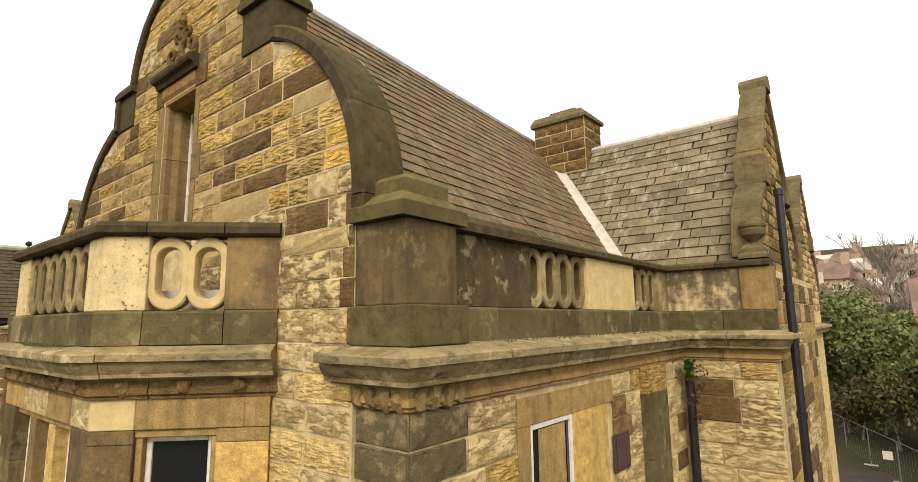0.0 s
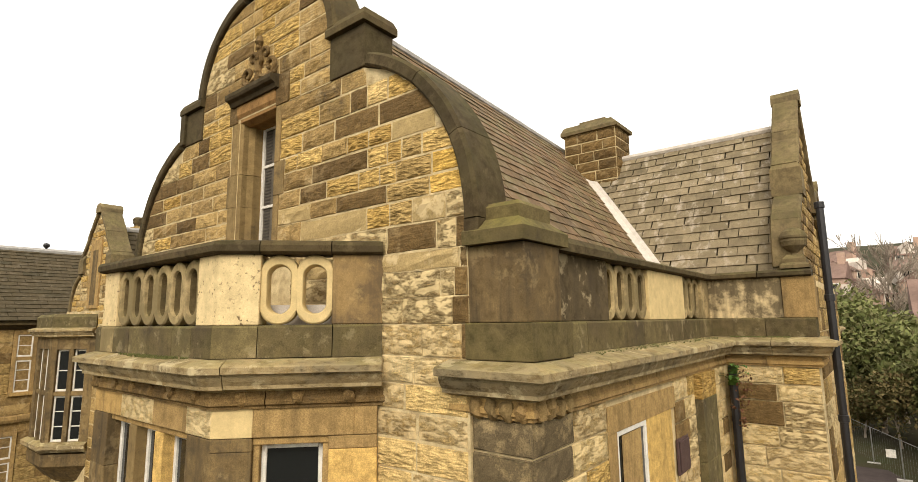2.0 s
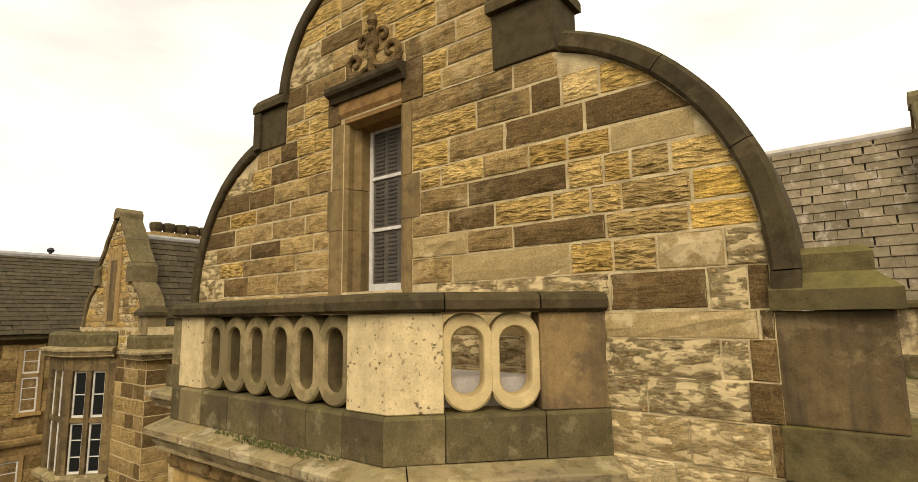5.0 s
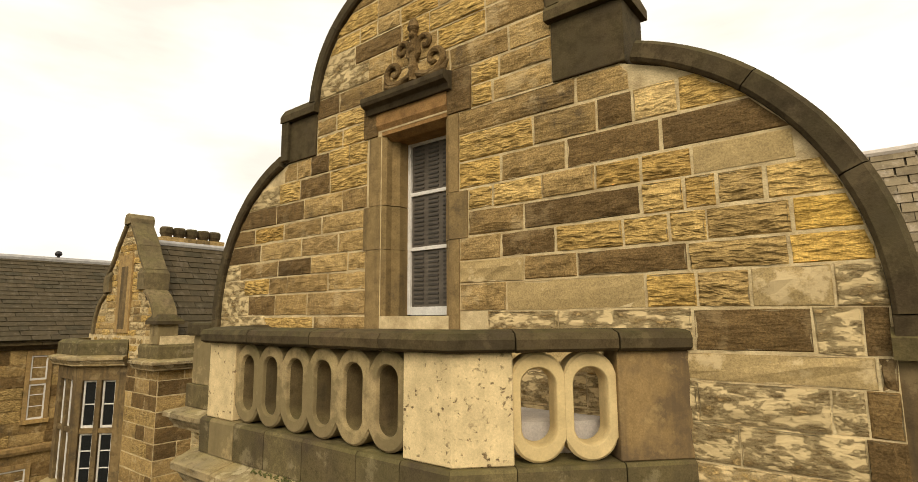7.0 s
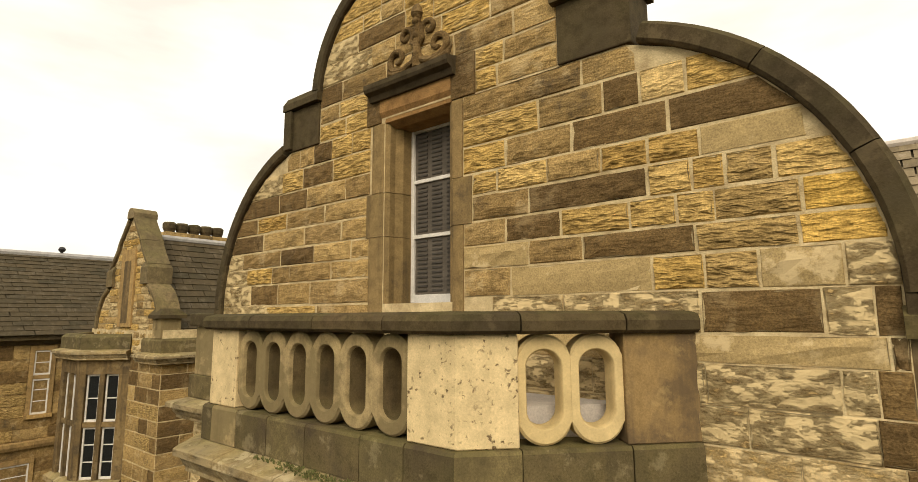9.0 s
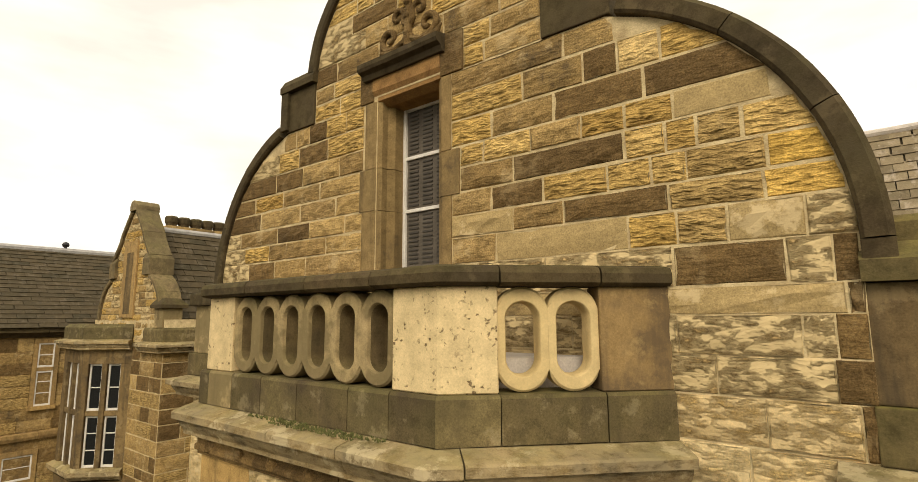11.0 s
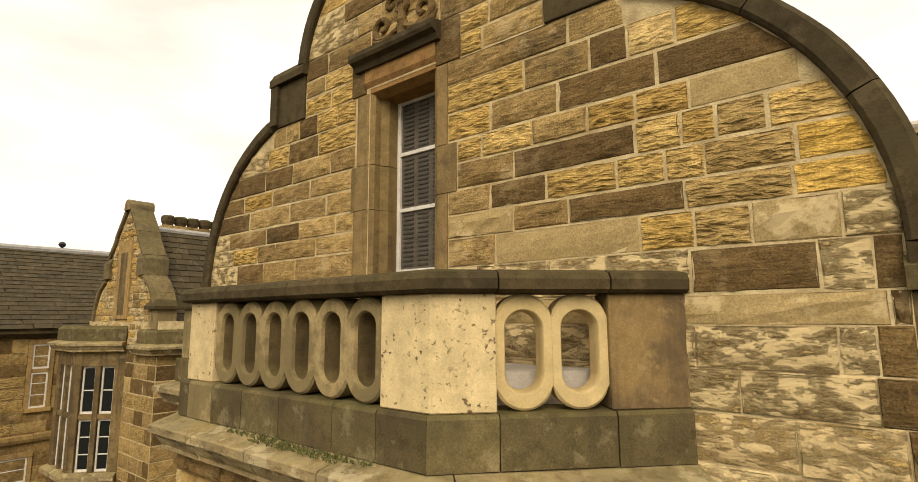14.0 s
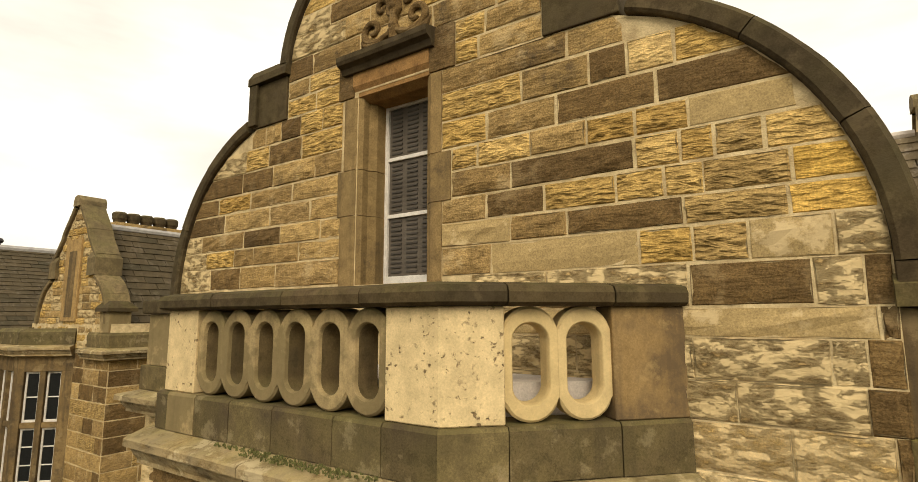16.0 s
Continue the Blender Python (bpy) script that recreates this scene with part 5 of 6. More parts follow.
# rainwater pipes
pipe_1 = thing("drainpipe", "black cast-iron rainwater pipe by the end gable", "drainpipe")
part("pipe", b_pipe([(-0.79, 9.0, 9.72), (-0.79, 9.0, 7.9), (-0.79, 9.0, 4.0), (-0.79, 9.0, 0.0)], 0.055), M_IRON, pipe_1)
for z in (9.68, 8.3, 6.6, 5.0):
    part("collar", b_lathe([(0.055, z - 0.05), (0.068, z - 0.045), (0.068, z + 0.045), (0.055, z + 0.05)], -0.79, 9.0, 12), M_IRON, pipe_1)
pipe_2 = thing("drainpipe", "black rainwater pipe in the inner corner", "drainpipe")
part("pipe", b_pipe([(-2.08, 8.56, 7.3), (-2.08, 8.56, 0.0)], 0.06), M_IRON, pipe_2)

# chimney on the ridge
CH = (-5.80, -4.54, 10.75, 11.57)
chimney = thing("chimney", "square dark stone chimney stack with a sloped cap", "chimney")
part("shaft", b_box(CH[0], CH[1], CH[2], CH[3], 10.0, 12.36), M_MORTAR, chimney)
for side_i, (a0, a1, plc) in enumerate(((CH[0], CH[1], lambda a, o, z: (a, CH[2] - o, z)), (CH[2], CH[3], lambda a, o, z: (CH[1] + o, a, z)))):
    for i in range(6):
        for k, (s0, s1) in enumerate(split_course(a0, a1, 900 + i * 3 + side_i, 0.28, 0.55)):
            z0 = 10.92 + i * 0.24
            part("stone", b_stone([(s0, z0), (s1, z0), (s1, z0 + 0.236), (s0, z0 + 0.236)], plc, 0.01, 0.012, 950 + i * 9 + k), M_DARK, chimney)
part("cap", b_wedge(CH[0] - 0.07, CH[1] + 0.07, CH[2] - 0.07, CH[3] + 0.07, 12.36, 12.44, 0.2, 12.64), M_END, chimney)
part("cap_block", b_box(-5.5, -4.85, 10.95, 11.37, 12.62, 12.72, 0.02), M_END, chimney)

# second end gable farther along
gable_far_end = small_gable("gable_far_end", "farther shaped end gable with dark coping", lambda u, o, z: (-1.45 + o, 18.2 + u, z), 2.1, 8.7, 11.75, 0.42, [M_BROWN, M_WALL], 1600)
wall_far_end = tagged(finish("wall_far_end", b_box(-6.0, -1.47, 16.0, 20.4, 0.0, 8.6), M_WALL), "farther end wall of sandstone", "wall", kind="structure")
far_cornice = thing("far_cornice", "stone cornice of the farther wing", "cornice", kind="structure")
run_stones(far_cornice, "cornice_stone", LIP_S, [(-4.0, 16.0), (-1.45, 16.0), (-1.45, 20.4)], M_CORNICE, [[], []])
roof_far_end = tagged(finish("roof_far_end", roof_sheet([(-6, 16.1, 8.4), (-1.8, 16.1, 8.4), (-1.8, 18.2, 11.2), (-6, 18.2, 11.2)]), M_SLATE_TAN), "tan slate roof of the farther wing", "roof", kind="structure")

# ---- the wing across the court ----
wing_wall = tagged(finish("wing_wall", b_box(-30.0, -24.0, -16.0, 40.0, 0.0, 8.0), M_BROWN), "long wing of brown coursed sandstone across the court", "wall", kind="structure")
wing_roof = tagged(finish("wing_roof", b_prism([(-23.7, 8.15), (-27.6, 11.1), (-31.5, 8.15)], -16.2, 40.2), M_SLATE_FAR), "long dark slate roof with a pale ridge", "roof", kind="structure")
M_WINGSTONE = [M_BROWN, M_BROWN, M_DARK, M_DARK, M_GREY]


def on_wing(a, out, z):
    return (-24.0 + out, a, z)


lay_slates(wing_roof, (-23.65, -4.0, 8.2), (-23.65, 16.0, 8.2), (-27.6, -4.0, 11.1), (-27.6, 16.0, 11.1), 20, 0.5, M_SLATE_FAR, lambda m, l, s: True, 44, 0)
part("ridge_capping", b_pipe([(-27.6, -16.2, 11.12), (-27.6, 40.2, 11.12)], 0.12, 8), M_LEAD, wing_roof, "pale lead ridge")
wing_gutter = thing("wing_cornice", "dark gutter cornice of the long wing", "cornice", kind="structure")
run_stones(wing_gutter, "cornice_stone", [(-0.1, 7.9), (0.06, 7.9), (0.16, 8.0), (0.28, 8.06), (0.28, 8.2), (-0.1, 8.2)], [(-24.0, -16.0), (-24.0, 40.0)], M_COPING, [even_cuts(56, 3, 1)])
run_stones(wing_gutter, "string_course", [(-0.1, 4.75), (0.1, 4.75), (0.14, 4.85), (0.14, 4.95), (-0.1, 5.0)], [(-24.0, -16.0), (-24.0, 40.0)], M_DRESSED, [even_cuts(56, 3, 2)])
WING_WINDOWS = [(4.62, 5.06, 5.75, 7.72), (1.6, 2.3, 5.75, 7.72), (-1.6, -0.9, 5.75, 7.72), (4.0, 4.75, 2.4, 4.3), (1.0, 1.8, 2.4, 4.3)]
WINGC = [2.0, 2.4, 2.8, 3.2, 3.6, 4.0, 4.4, 4.75, 5.0, 5.35, 5.7, 6.05, 6.4, 6.75, 7.1, 7.45, 7.9]
wall_stones(wing_wall, WINGC, -1.0, 7.2, on_wing, lambda x, z, r: r.choice(M_WINGSTONE), 2000, holes=[(w[0] - 0.12, w[1] + 0.12, w[2] - 0.1, w[3] + 0.15) for w in WING_WINDOWS], short=0.5, long=1.1, depth=0.01)
for k, (a0, a1, z0, z1) in enumerate(WING_WINDOWS):
    w = thing("window_%d" % (k + 3), "white sash window in a stone surround of the long wing", "window", kind="structure")
    slab(w, "lintel", on_wing, a0 - 0.12, a1 + 0.12, z1, z1 + 0.15, -0.1, 0.05, M_DRESSED)
    slab(w, "sill", on_wing, a0 - 0.14, a1 + 0.14, z0 - 0.12, z0, -0.1, 0.10, M_DRESSED)
    slab(w, "jamb", on_wing, a0 - 0.12, a0, z0, z1, -0.1, 0.04, M_DRESSED)
    slab(w, "jamb", on_wing, a1, a1 + 0.12, z0, z1, -0.1, 0.04, M_DRESSED)
    mid = z0 + (z1 - z0) * 0.58
    slab(w, "transom", on_wing, a0, a1, mid - 0.06, mid + 0.06, -0.1, 0.03, M_DRESSED)
    light(w, on_wing, a0, a1, z0, mid - 0.06, 0.02, (z0 + 0.4, z0 + 0.75))
    light(w, on_wing, a0, a1, mid + 0.06, z1, 0.02, (mid + 0.45,))

# gabled wing that stands forward of the long one
GX, GY = -18.1, 5.0
gable_wing = small_gable("gable_wing", "shaped gable of the facing wing with a slit window", lambda u, o, z: (GX + u, GY - o, z), 2.05, 8.45, 11.35, 0.45, [M_BROWN, M_PALE, M_OCHRE], 2600)
slab(gable_wing, "slit_surround", lambda a, o, z: (a, GY - o, z), GX - 0.42, GX + 0.42, 8.5, 10.5, -0.2, 0.05, M_DRESSED)
slab(gable_wing, "slit", lambda a, o, z: (a, GY - o, z), GX - 0.2, GX + 0.2, 8.6, 10.2, 0.0, 0.056, M_PIER)
wall_wing_front = tagged(finish("wall_wing_front", b_box(GX - 2.3, GX + 2.25, GY + 0.0, 30.0, 0.0, 8.45), M_MORTAR), "front and flank of the gabled wing in sandstone", "wall", kind="structure")
wall_stones(wall_wing_front, WINGC, GX - 2.3, GX + 2.25, lambda a, o, z: (a, GY - o, z), lambda x, z, r: r.choice(M_WINGSTONE), 3000, holes=[(-20.6, -17.6, 0, 9)], short=0.4, long=0.9, depth=0.01)
wall_stones(wall_wing_front, WINGC, GY, 13.0, lambda a, o, z: (GX + 2.25 + o, a, z), lambda x, z, r: r.choice(M_WINGSTONE), 3500, short=0.5, long=1.1, depth=0.01)
roof_wing = tagged(finish("roof_wing", b_prism([(GX - 2.35, 8.3), (GX, 10.85), (GX + 2.15, 8.3)], GY + 0.4, 30.0), M_SLATE_FAR), "dark slate roof of the gabled wing", "roof", kind="structure")
lay_slates(roof_wing, (GX + 2.15, GY + 0.45, 8.3), (GX + 2.15, 15.0, 8.3), (GX, GY + 0.45, 10.87), (GX, 15.0, 10.87), 16, 0.45, M_SLATE_FAR, lambda m, l, s: True, 45, 0)
part("ridge_capping", b_pipe([(GX, GY + 0.4, 10.9), (GX, 30.0, 10.9)], 0.09, 8), M_LEAD, roof_wing, "pale lead ridge")
wing_cornice = thing("wing_cornice_side", "mossy cornice and parapet of the gabled wing", "cornice", kind="structure")
run_stones(wing_cornice, "cornice_stone", [(o * 1.05, z + 0.2) for o, z in LIP], [(GX + 1.2, GY - 0.02), (GX + 2.27, GY - 0.02), (GX + 2.27, 14.0)], M_CORNICE, [[], [1.5, 3, 4.5, 6]])
run_stones(wing_cornice, "parapet_stone", [(-0.25, 7.93), (0.03, 7.93), (0.03, 8.2), (0.0, 8.26), (-0.25, 8.26)], [(GX + 1.2, GY - 0.02), (GX + 2.27, GY - 0.02), (GX + 2.27, 14.0)], M_PLINTH, [[], [1.5, 3, 4.5, 6]])
wing_pier = thing("gable_pier", "short cream pier with a mossy cap beside the gable", "pier")
part("shaft", b_box(GX + 1.75, GX + 2.2, GY - 0.05, GY + 0.4, 8.26, 8.72, 0.01), M_RING, wing_pier)
part("cap", b_wedge(GX + 1.68, GX + 2.28, GY - 0.13, GY + 0.5, 8.72, 8.80, 0.15, 8.95), M_COPING, wing_pier)

# oriel bay on the gabled wing
DZ = 0.24
ORIEL = [(-20.6, GY), (-19.8, 4.194), (-18.406, 4.194), (-17.6, GY)]
LIP_O = [(o * 1.05, z + DZ) for o, z in LIP]
oriel = thing("oriel", "stone oriel bay with a mullioned and transomed window", "oriel")
run_stones(oriel, "cornice_stone", LIP_O, ORIEL, M_CORNICE, [[], [], []])
run_stones(oriel, "parapet_stone", [(-0.25, 7.73 + DZ), (0.06, 7.73 + DZ), (0.06, 8.02 + DZ), (-0.02, 8.1 + DZ), (-0.25, 8.1 + DZ)], ORIEL, M_PLINTH, [[], [], []])
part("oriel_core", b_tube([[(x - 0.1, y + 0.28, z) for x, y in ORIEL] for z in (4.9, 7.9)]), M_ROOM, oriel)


def oriel_face(p, q):
    d = (Vector(q) - Vector(p)).normalized()
    return lambda a, o, z: (p[0] + d.x * a + d.y * o, p[1] + d.y * a - d.x * o, z)


for side_no, (p, q) in enumerate(zip(ORIEL, ORIEL[1:])):
    on_oriel, L = oriel_face(p, q), (Vector(q) - Vector(p)).length
    slab(oriel, "lintel", on_oriel, 0.0, L, 7.36, 7.72, -0.22, 0.0, M_PIER)
    first = 0.14 if side_no == 2 else 0.24
    m = (first + L - 0.24) / 2
    for a0, a1 in ((0.0, first), (m - 0.06, m + 0.06), (L - 0.24, L)):
        slab(oriel, "mullion", on_oriel, a0, a1, 4.85, 7.36, -0.2, 0.0, M_PIER)
    slab(oriel, "transom", on_oriel, first, L - 0.24, 6.10, 6.22, -0.2, -0.02, M_PIER)
    for a0, a1 in ((first, m - 0.06), (m + 0.06, L - 0.24)):
        light(oriel, on_oriel, a0, a1, 4.88, 6.10, -0.08, (5.28, 5.68))
        light(oriel, on_oriel, a0, a1, 6.22, 7.36, -0.08, (6.78,))
run_stones(oriel, "sill_stone", [(-0.3, 4.56), (0.06, 4.62), (0.16, 4.72), (0.16, 4.82), (0.04, 4.88), (-0.3, 4.88)], ORIEL, M_CORNICE, [[], [], []])
run_stones(oriel, "corbel_stone", [(-0.6, 3.7), (-0.4, 3.8), (-0.15, 4.1), (0.0, 4.25), (0.0, 4.56), (-0.6, 4.56)], ORIEL, M_PIER, [[], [], []])
stacks = thing("chimney_stack", "stone chimney stack with a row of squat pots", "chimney")
part("shaft", b_box(-20.8, -20.2, 6.7, 8.7, 9.0, 11.42), M_BROWN, stacks)
for k in range(5):
    part("pot", b_lathe([(0.15, 11.42), (0.17, 11.5), (0.2, 11.56), (0.205, 11.7), (0.16, 11.76)], -20.5, 6.92 + 0.39 * k, 14), M_COPING, stacks)
finial = thing("roof_finial", "small ball vent on the long ridge", "finial")
part("stem", b_pipe([(-27.6, 6.0, 11.1), (-27.6, 6.0, 11.3)], 0.05, 8), M_IRON, finial)
part("ball", b_lathe([(0.03, 11.26), (0.10, 11.3), (0.13, 11.37), (0.09, 11.45), (0.02, 11.48)], -27.6, 6.0, 12), M_IRON, finial)

# ---- beyond: path, fence, trees and the hill of houses ----
road = tagged(finish("road", b_prism([(-9.0, 50.0), (-3.4, 42.2), (1.2, 31.2), (6.0, 18.0), (9.0, -6.0), (-0.7, -6.0), (-0.7, 14.0), (-7.0, 22.0), (-12.0, 40.0)], -0.2, 0.03, axis="z"), M_ROAD), "worn asphalt path beside the building", "path", kind="structure")


def b_leaves(centres, count, spread, size, seed):
    r = random.Random(seed)
    verts, faces = [], []
    for _ in range(count):
        c = r.choice(centres)
        d = Vector((r.gauss(0, 1), r.gauss(0, 1), r.gauss(0, 0.8))).normalized() * c[3] * (r.random() ** 0.4) * spread
        p = Vector(c[:3]) + d
        u = Vector((r.uniform(-1, 1), r.uniform(-1, 1), r.uniform(-1, 1))).normalized()
        v = u.cross(Vector((r.uniform(-1, 1), r.uniform(-1, 1), r.uniform(-1, 1)))).normalized()
        s = size * r.uniform(0.5, 1.3)
        k = len(verts)
        verts += [tuple(p - u * s), tuple(p + v * s * 0.45), tuple(p + u * s), tuple(p - v * s * 0.45)]
        faces.append((k, k + 1, k + 2, k + 3))
    me = bpy.data.meshes.new("crown")
    me.from_pydata(verts, [], faces)
    return me


def limb_set(base, height, seed, spread, levels=3):
    """A trunk and its limbs, as lists of points with widths, and the tips."""
    r = random.Random(seed)
    out, tips = [], []
    def grow(p, d, length, w, level):
        pts, ws = [tuple(p)], [w]
        q = Vector(p)
        for k in range(4):
            d = (d + Vector((r.uniform(-0.22, 0.22), r.uniform(-0.22, 0.22), r.uniform(-0.05, 0.15)))).normalized()
            q = q + d * length / 4
            pts.append(tuple(q)), ws.append(w * (1 - 0.16 * (k + 1)))
        out.append((pts, ws, level))
        tips.append(tuple(q))
        if level < levels:
            for k in range(r.randint(3, 4)):
                i = r.randint(2, 4)
                nd = (d + spread * Vector((r.uniform(-1, 1), r.uniform(-1, 1), r.uniform(-0.1, 0.8)))).normalized()
                grow(pts[i], nd, length * r.uniform(0.5, 0.75), ws[i] * 0.6, level + 1)
    grow(Vector(base), Vector((0, 0, 1)), height * 0.45, height * 0.022, 0)
    return out, tips


def tree(at, height, seed, leaves, label, category="tree", material=M_LEAF, size=0.3, levels=3, radius=0.16):
    t = thing("tree", label, category)
    limbs, tips = limb_set((at[0], at[1], at[2] - 0.2), height, seed, 0.9, levels)
    part("trunk", b_pipe(limbs[0][0], limbs[0][1], 7), M_BARK, t)
    bm = bmesh.new()
    for pts, ws, lv in limbs[1:]:
        tmp = b_pipe(pts, [max(0.026, w) for w in ws], 4 if lv > 1 else 6)
        me = bpy.data.meshes.new("limb")
        tmp.to_mesh(me), tmp.free()
        bm.from_mesh(me)
        bpy.data.meshes.remove(me)
    tagged(part("branch_work", bm, M_BARK, t), kind="stuff")
    if leaves:
        me = b_leaves([(*p, height * radius * random.Random(i).uniform(0.6, 1.2)) for i, p in enumerate(tips)], leaves, 1.0, size, seed)
        me.materials.append(material)
        crown = new("crown", me)
        crown.parent = t
    return t


EVERGREENS = [(-2.7, 44.8, 8.0), (-0.9, 44.0, 8.8), (0.8, 42.0, 7.8), (2.3, 40.5, 6.6), (-1.9, 48.0, 8.6), (0.3, 47.0, 8.8), (4.0, 37.0, 6.2), (5.5, 32.0, 5.5), (-4.2, 47.5, 7.6)]
for i, (x, y, h) in enumerate(EVERGREENS):
    tree((x, y, hill(x, y)), h, 40 + i, 9000, "dense evergreen tree with dark green leaves", "tree", M_LEAF, 0.2, 3, 0.17)
for i, (x, y, h) in enumerate(((-1.9, 42.2, 4.4), (-0.2, 40.6, 4.6), (1.4, 38.0, 4.2), (2.9, 34.0, 4.0), (-2.8, 43.6, 3.8))):
    tree((x, y, 0), h, 60 + i, 5000, "low browning bush under the trees", "bush", M_LEAF_BROWN, 0.14, 3, 0.2)
for i, (x, y, h) in enumerate(((-1.4, 58.0, 17.0), (1.2, 64.0, 18.0), (-4.8, 62.0, 14.0), (4.2, 62.0, 17.0), (-7.5, 68.0, 13.0), (0.0, 53.0, 12.0))):
    tree((x, y, hill(x, y) - 4.5), h * 0.92, 80 + i, 0, "bare winter tree with thin branches", levels=5 if i < 4 else 4)

fence = thing("site_fence", "temporary galvanised mesh fence along the path", "fence")
M_GALV = plain("galvanised_steel", (0.22, 0.22, 0.21), 0.6, 0.4, 0.2)
FA, FB = Vector((-3.9, 43.2, 0.0)), Vector((4.6, 22.0, 0.0))
for k in range(7):
    p, q = FA.lerp(FB, k / 7), FA.lerp(FB, (k + 1) / 7)
    d = (q - p).normalized() * 0.04
    part("panel_frame", b_pipe([tuple(p + d + Vector((0, 0, z))) for z in (0.08, 1.98)] + [tuple(q - d + Vector((0, 0, 1.98))), tuple(q - d + Vector((0, 0, 0.08)))], 0.017, 6), M_GALV, fence)
    part("foot", b_box(p.x - 0.3, p.x + 0.3, p.y - 0.11, p.y + 0.11, 0.0, 0.13, 0.02), M_LEAD, fence)
    bm = bmesh.new()
    for j in range(1, 12):
        a = p.lerp(q, j / 12)
        b_box(a.x - 0.002, a.x + 0.002, a.y - 0.002, a.y + 0.002, 0.1, 1.96, bm=bm)
    part("mesh_wires", bm, M_GALV, fence)
sign = thing("fence_sign", "small white notice on the fence", "sign")
sp = FA.lerp(FB, 0.38)
part("board", b_box(sp.x - 0.2, sp.x + 0.2, sp.y - 0.09, sp.y - 0.07, 0.9, 1.3), M_PAINT, sign)


def house(at, w, d, h, turn, wall_mat, seed, roof_h=3.0, storeys=3):
    g = thing("house", "red brick terraced house with a slate roof on the hill" if wall_mat is M_BRICK_FAR else "pale rendered house with a slate roof on the hill", "house", "houses on the hill", at=at, turn=turn)
    part("wall", b_box(-w / 2, w / 2, -d / 2, d / 2, -6, h), wall_mat, g)
    part("roof", b_prism([(-d / 2 - 0.3, h), (0, h + roof_h), (d / 2 + 0.3, h)], -w / 2 - 0.2, w / 2 + 0.2, axis="x"), M_ROOF_FAR, g)
    r = random.Random(seed)
    for s in range(storeys):
        for i in range(max(2, int(w / 2.6))):
            x = -w / 2 + (i + 0.5) * w / max(2, int(w / 2.6))
            z = 0.9 + s * h / storeys
            wd = part("window", b_box(x - 0.55, x + 0.55, -d / 2 - 0.06, -d / 2 + 0.02, z, z + 1.5), M_PAINT, g)
            part("pane", b_box(x - 0.44, x + 0.44, -d / 2 - 0.075, -d / 2 - 0.055, z + 0.12, z + 1.38), M_GLASS, wd)
    part("chimney", b_box(w * 0.3, w * 0.3 + 0.9, -0.5, 0.5, h, h + roof_h + 1.3), wall_mat, g)
    if seed % 2:
        part("dormer", b_prism([(-1.0, h + 0.3), (-1.0, h + 1.5), (0, h + 2.3), (1.0, h + 1.5), (1.0, h + 0.3)], -d / 2 + 0.2, 0.0), M_RENDER_FAR, g)
    return g


hr = random.Random(9)
k = 0
for row, (y, xs) in enumerate(((80, (-13, -8.2, -3.6, 6.2, 11)), (92, (-11, -6.2, -2.2, 4.6, 9.2, 14)), (104, (-14, -9, -4.6, 3.2, 8, 13)), (118, (-10, -5, 3.5, 9, 15)))):
    for x in xs:
        yy = y + hr.uniform(-3, 3)
        house((x, yy, hill(x, yy) - 3.6 + max(0, x) * 0.25), hr.uniform(3.8, 5.0), 6, hr.uniform(4.2, 6.2), hr.choice((0, 90, 20, -25, 60)) + hr.uniform(-8, 8), M_BRICK_FAR if hr.random() < 0.62 else M_RENDER_FAR, k, hr.uniform(1.8, 2.6), 2)
        k += 1
house((6.3, 50.5, 0.0), 9.6, 8, 7.6, 0, M_BRICK_FAR, 2, storeys=2)

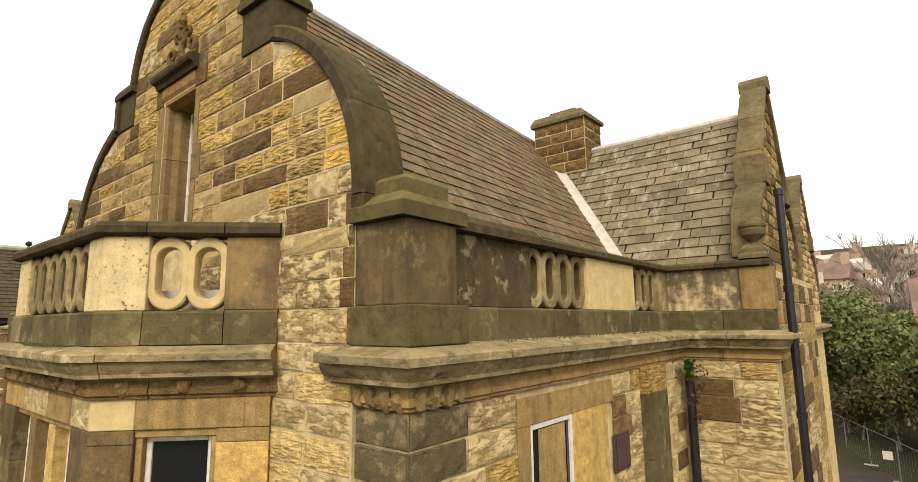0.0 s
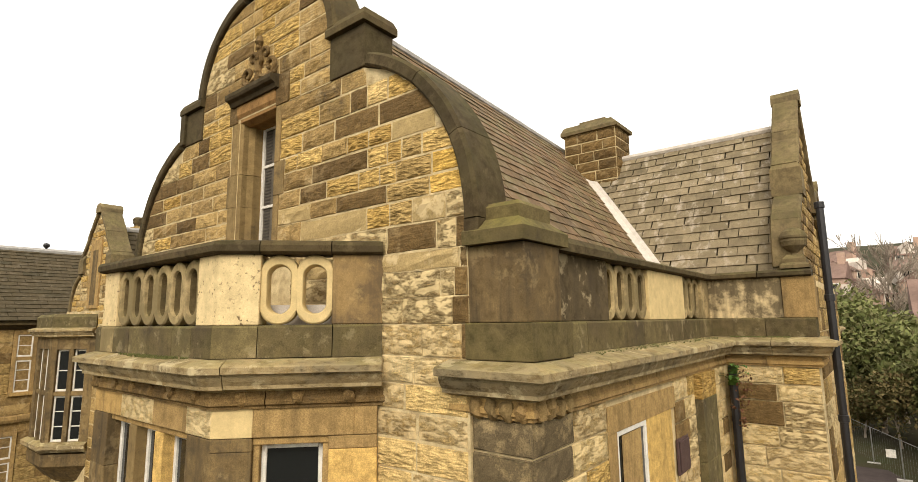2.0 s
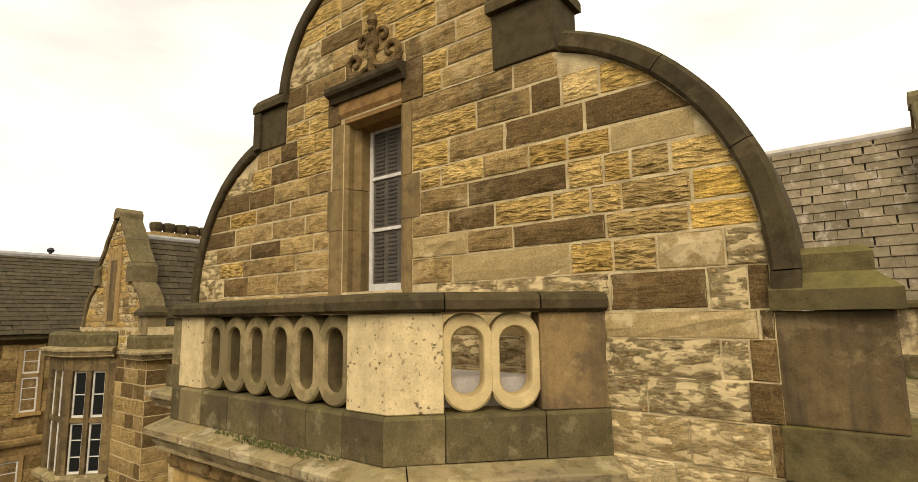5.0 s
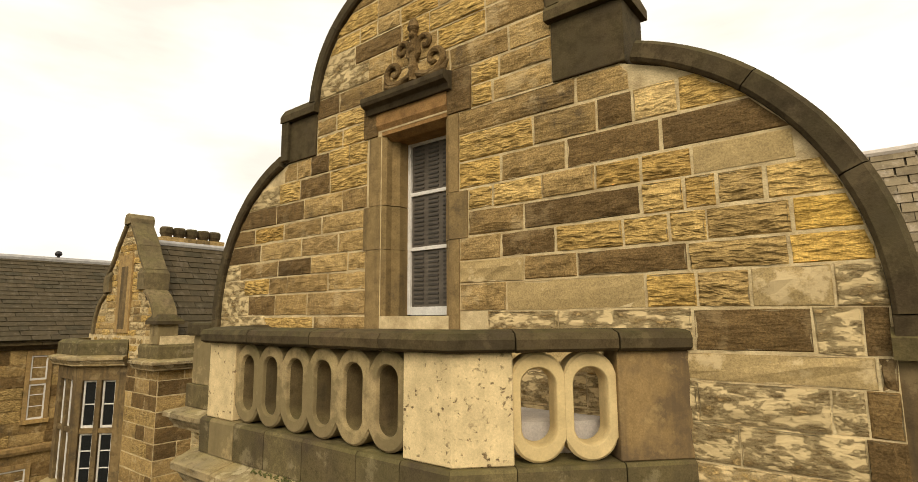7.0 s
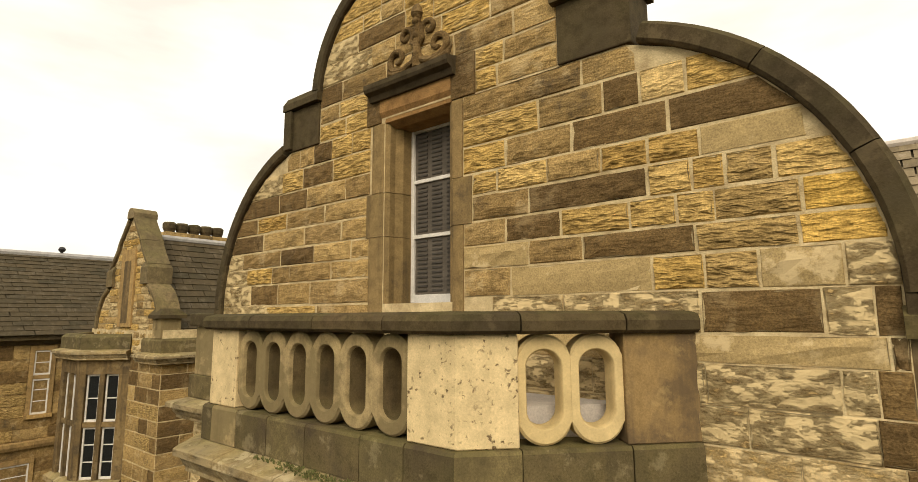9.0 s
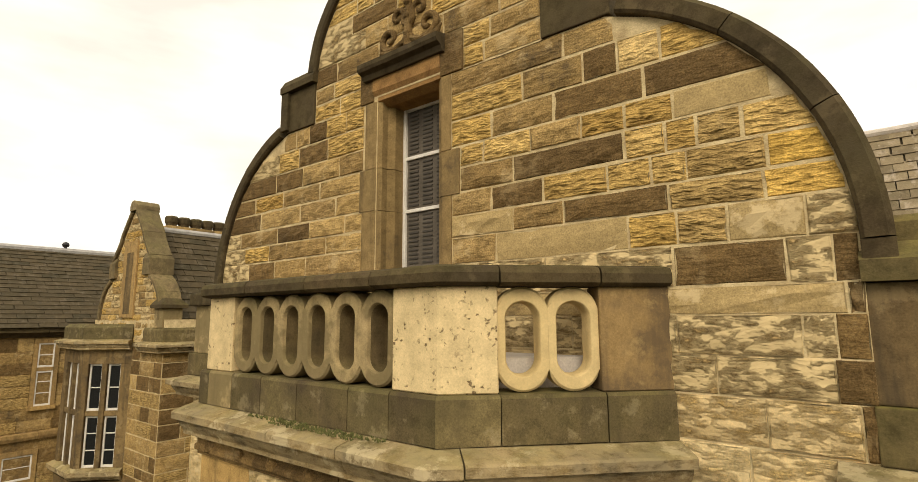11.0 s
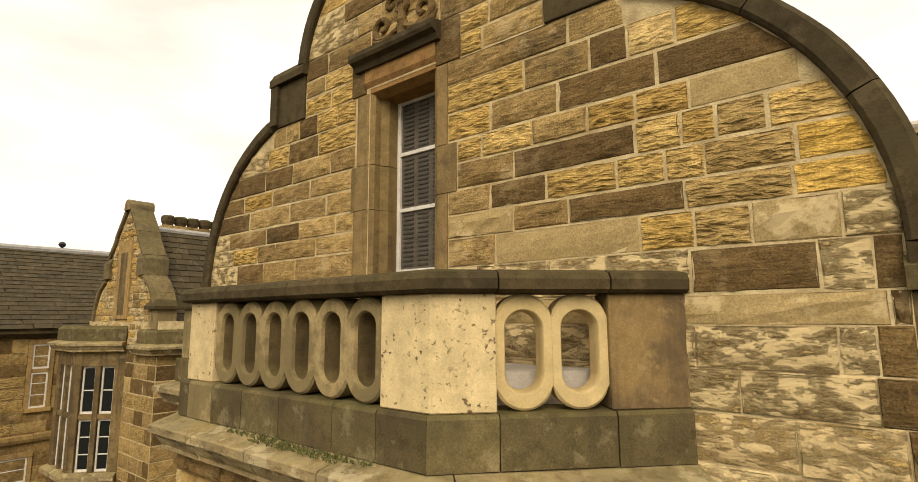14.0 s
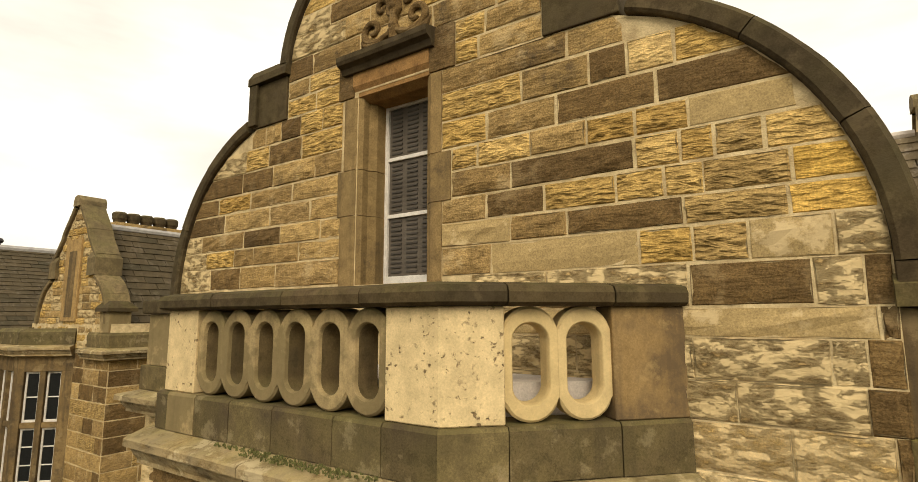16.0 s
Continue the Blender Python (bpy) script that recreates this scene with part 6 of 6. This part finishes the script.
# ---- growth on the stone ----
fern = thing("fern", "green fern growing from the inner corner of the cornice", "plant")
fr = random.Random(4)
for k in range(9):
    a = fr.uniform(0, 2 * math.pi)
    bm = bmesh.new()
    p = Vector((-2.06, 8.48, 7.12 + fr.uniform(-0.12, 0.12)))
    d = Vector((math.cos(a) * 0.6, -abs(math.sin(a)) * 0.7, 0.5))
    for s in range(7):
        q = p + d * 0.062 + Vector((0, 0, 0.02 - 0.012 * s))
        for sg in (1, -1):
            side = Vector((-d.y, d.x, 0)).normalized() * sg * (0.085 - 0.009 * s)
            vs = [bm.verts.new(v) for v in (p, p + side + d * 0.02, q)]
            bm.faces.new(vs)
        p = q
    part("frond", bm, M_FERN, fern)
creeper = thing("creeper", "reddish withered creeper hanging by the drainpipe", "plant")
me = b_leaves([(-1.98, 8.55, 7.15, 0.2), (-1.92, 8.55, 6.95, 0.18), (-2.0, 8.52, 6.75, 0.15), (-2.0, 8.52, 6.5, 0.1)], 150, 1.0, 0.035, 5)
me.materials.append(M_FERN_RED)
new("leaves", me).parent = creeper


def tufts(label, boxes, count, seed):
    r = random.Random(seed)
    verts, faces = [], []
    for x0, x1, y0, y1, z in boxes:
        for _ in range(count):
            p = Vector((r.uniform(x0, x1), r.uniform(y0, y1), z))
            for _b in range(3):
                a, s = r.uniform(0, 6.28), r.uniform(0.008, 0.02)
                u = Vector((math.cos(a), math.sin(a), 0))
                k = len(verts)
                verts += [tuple(p - u * s * 0.5), tuple(p + u * s * 0.5), tuple(p + u * r.uniform(-1, 1) * s + Vector((0, 0, s * 1.2)))]
                faces.append((k, k + 1, k + 2))
    me = bpy.data.meshes.new("moss")
    me.from_pydata(verts, [], faces)
    me.materials.append(M_MOSS)
    return tagged(new("moss", me), label, "moss", kind="stuff")


tufts("tufts of moss along the foot of the balustrade", [(-6.6, -5.1, 1.75, 1.82, 7.725), (-6.2, -5.3, 1.70, 1.80, 7.72)], 160, 6)
tufts("moss and weeds on the side cornice", [(-2.36, -2.15, 4.0, 8.3, 7.725), (-2.1, -1.3, 8.62, 8.78, 7.73)], 260, 7)
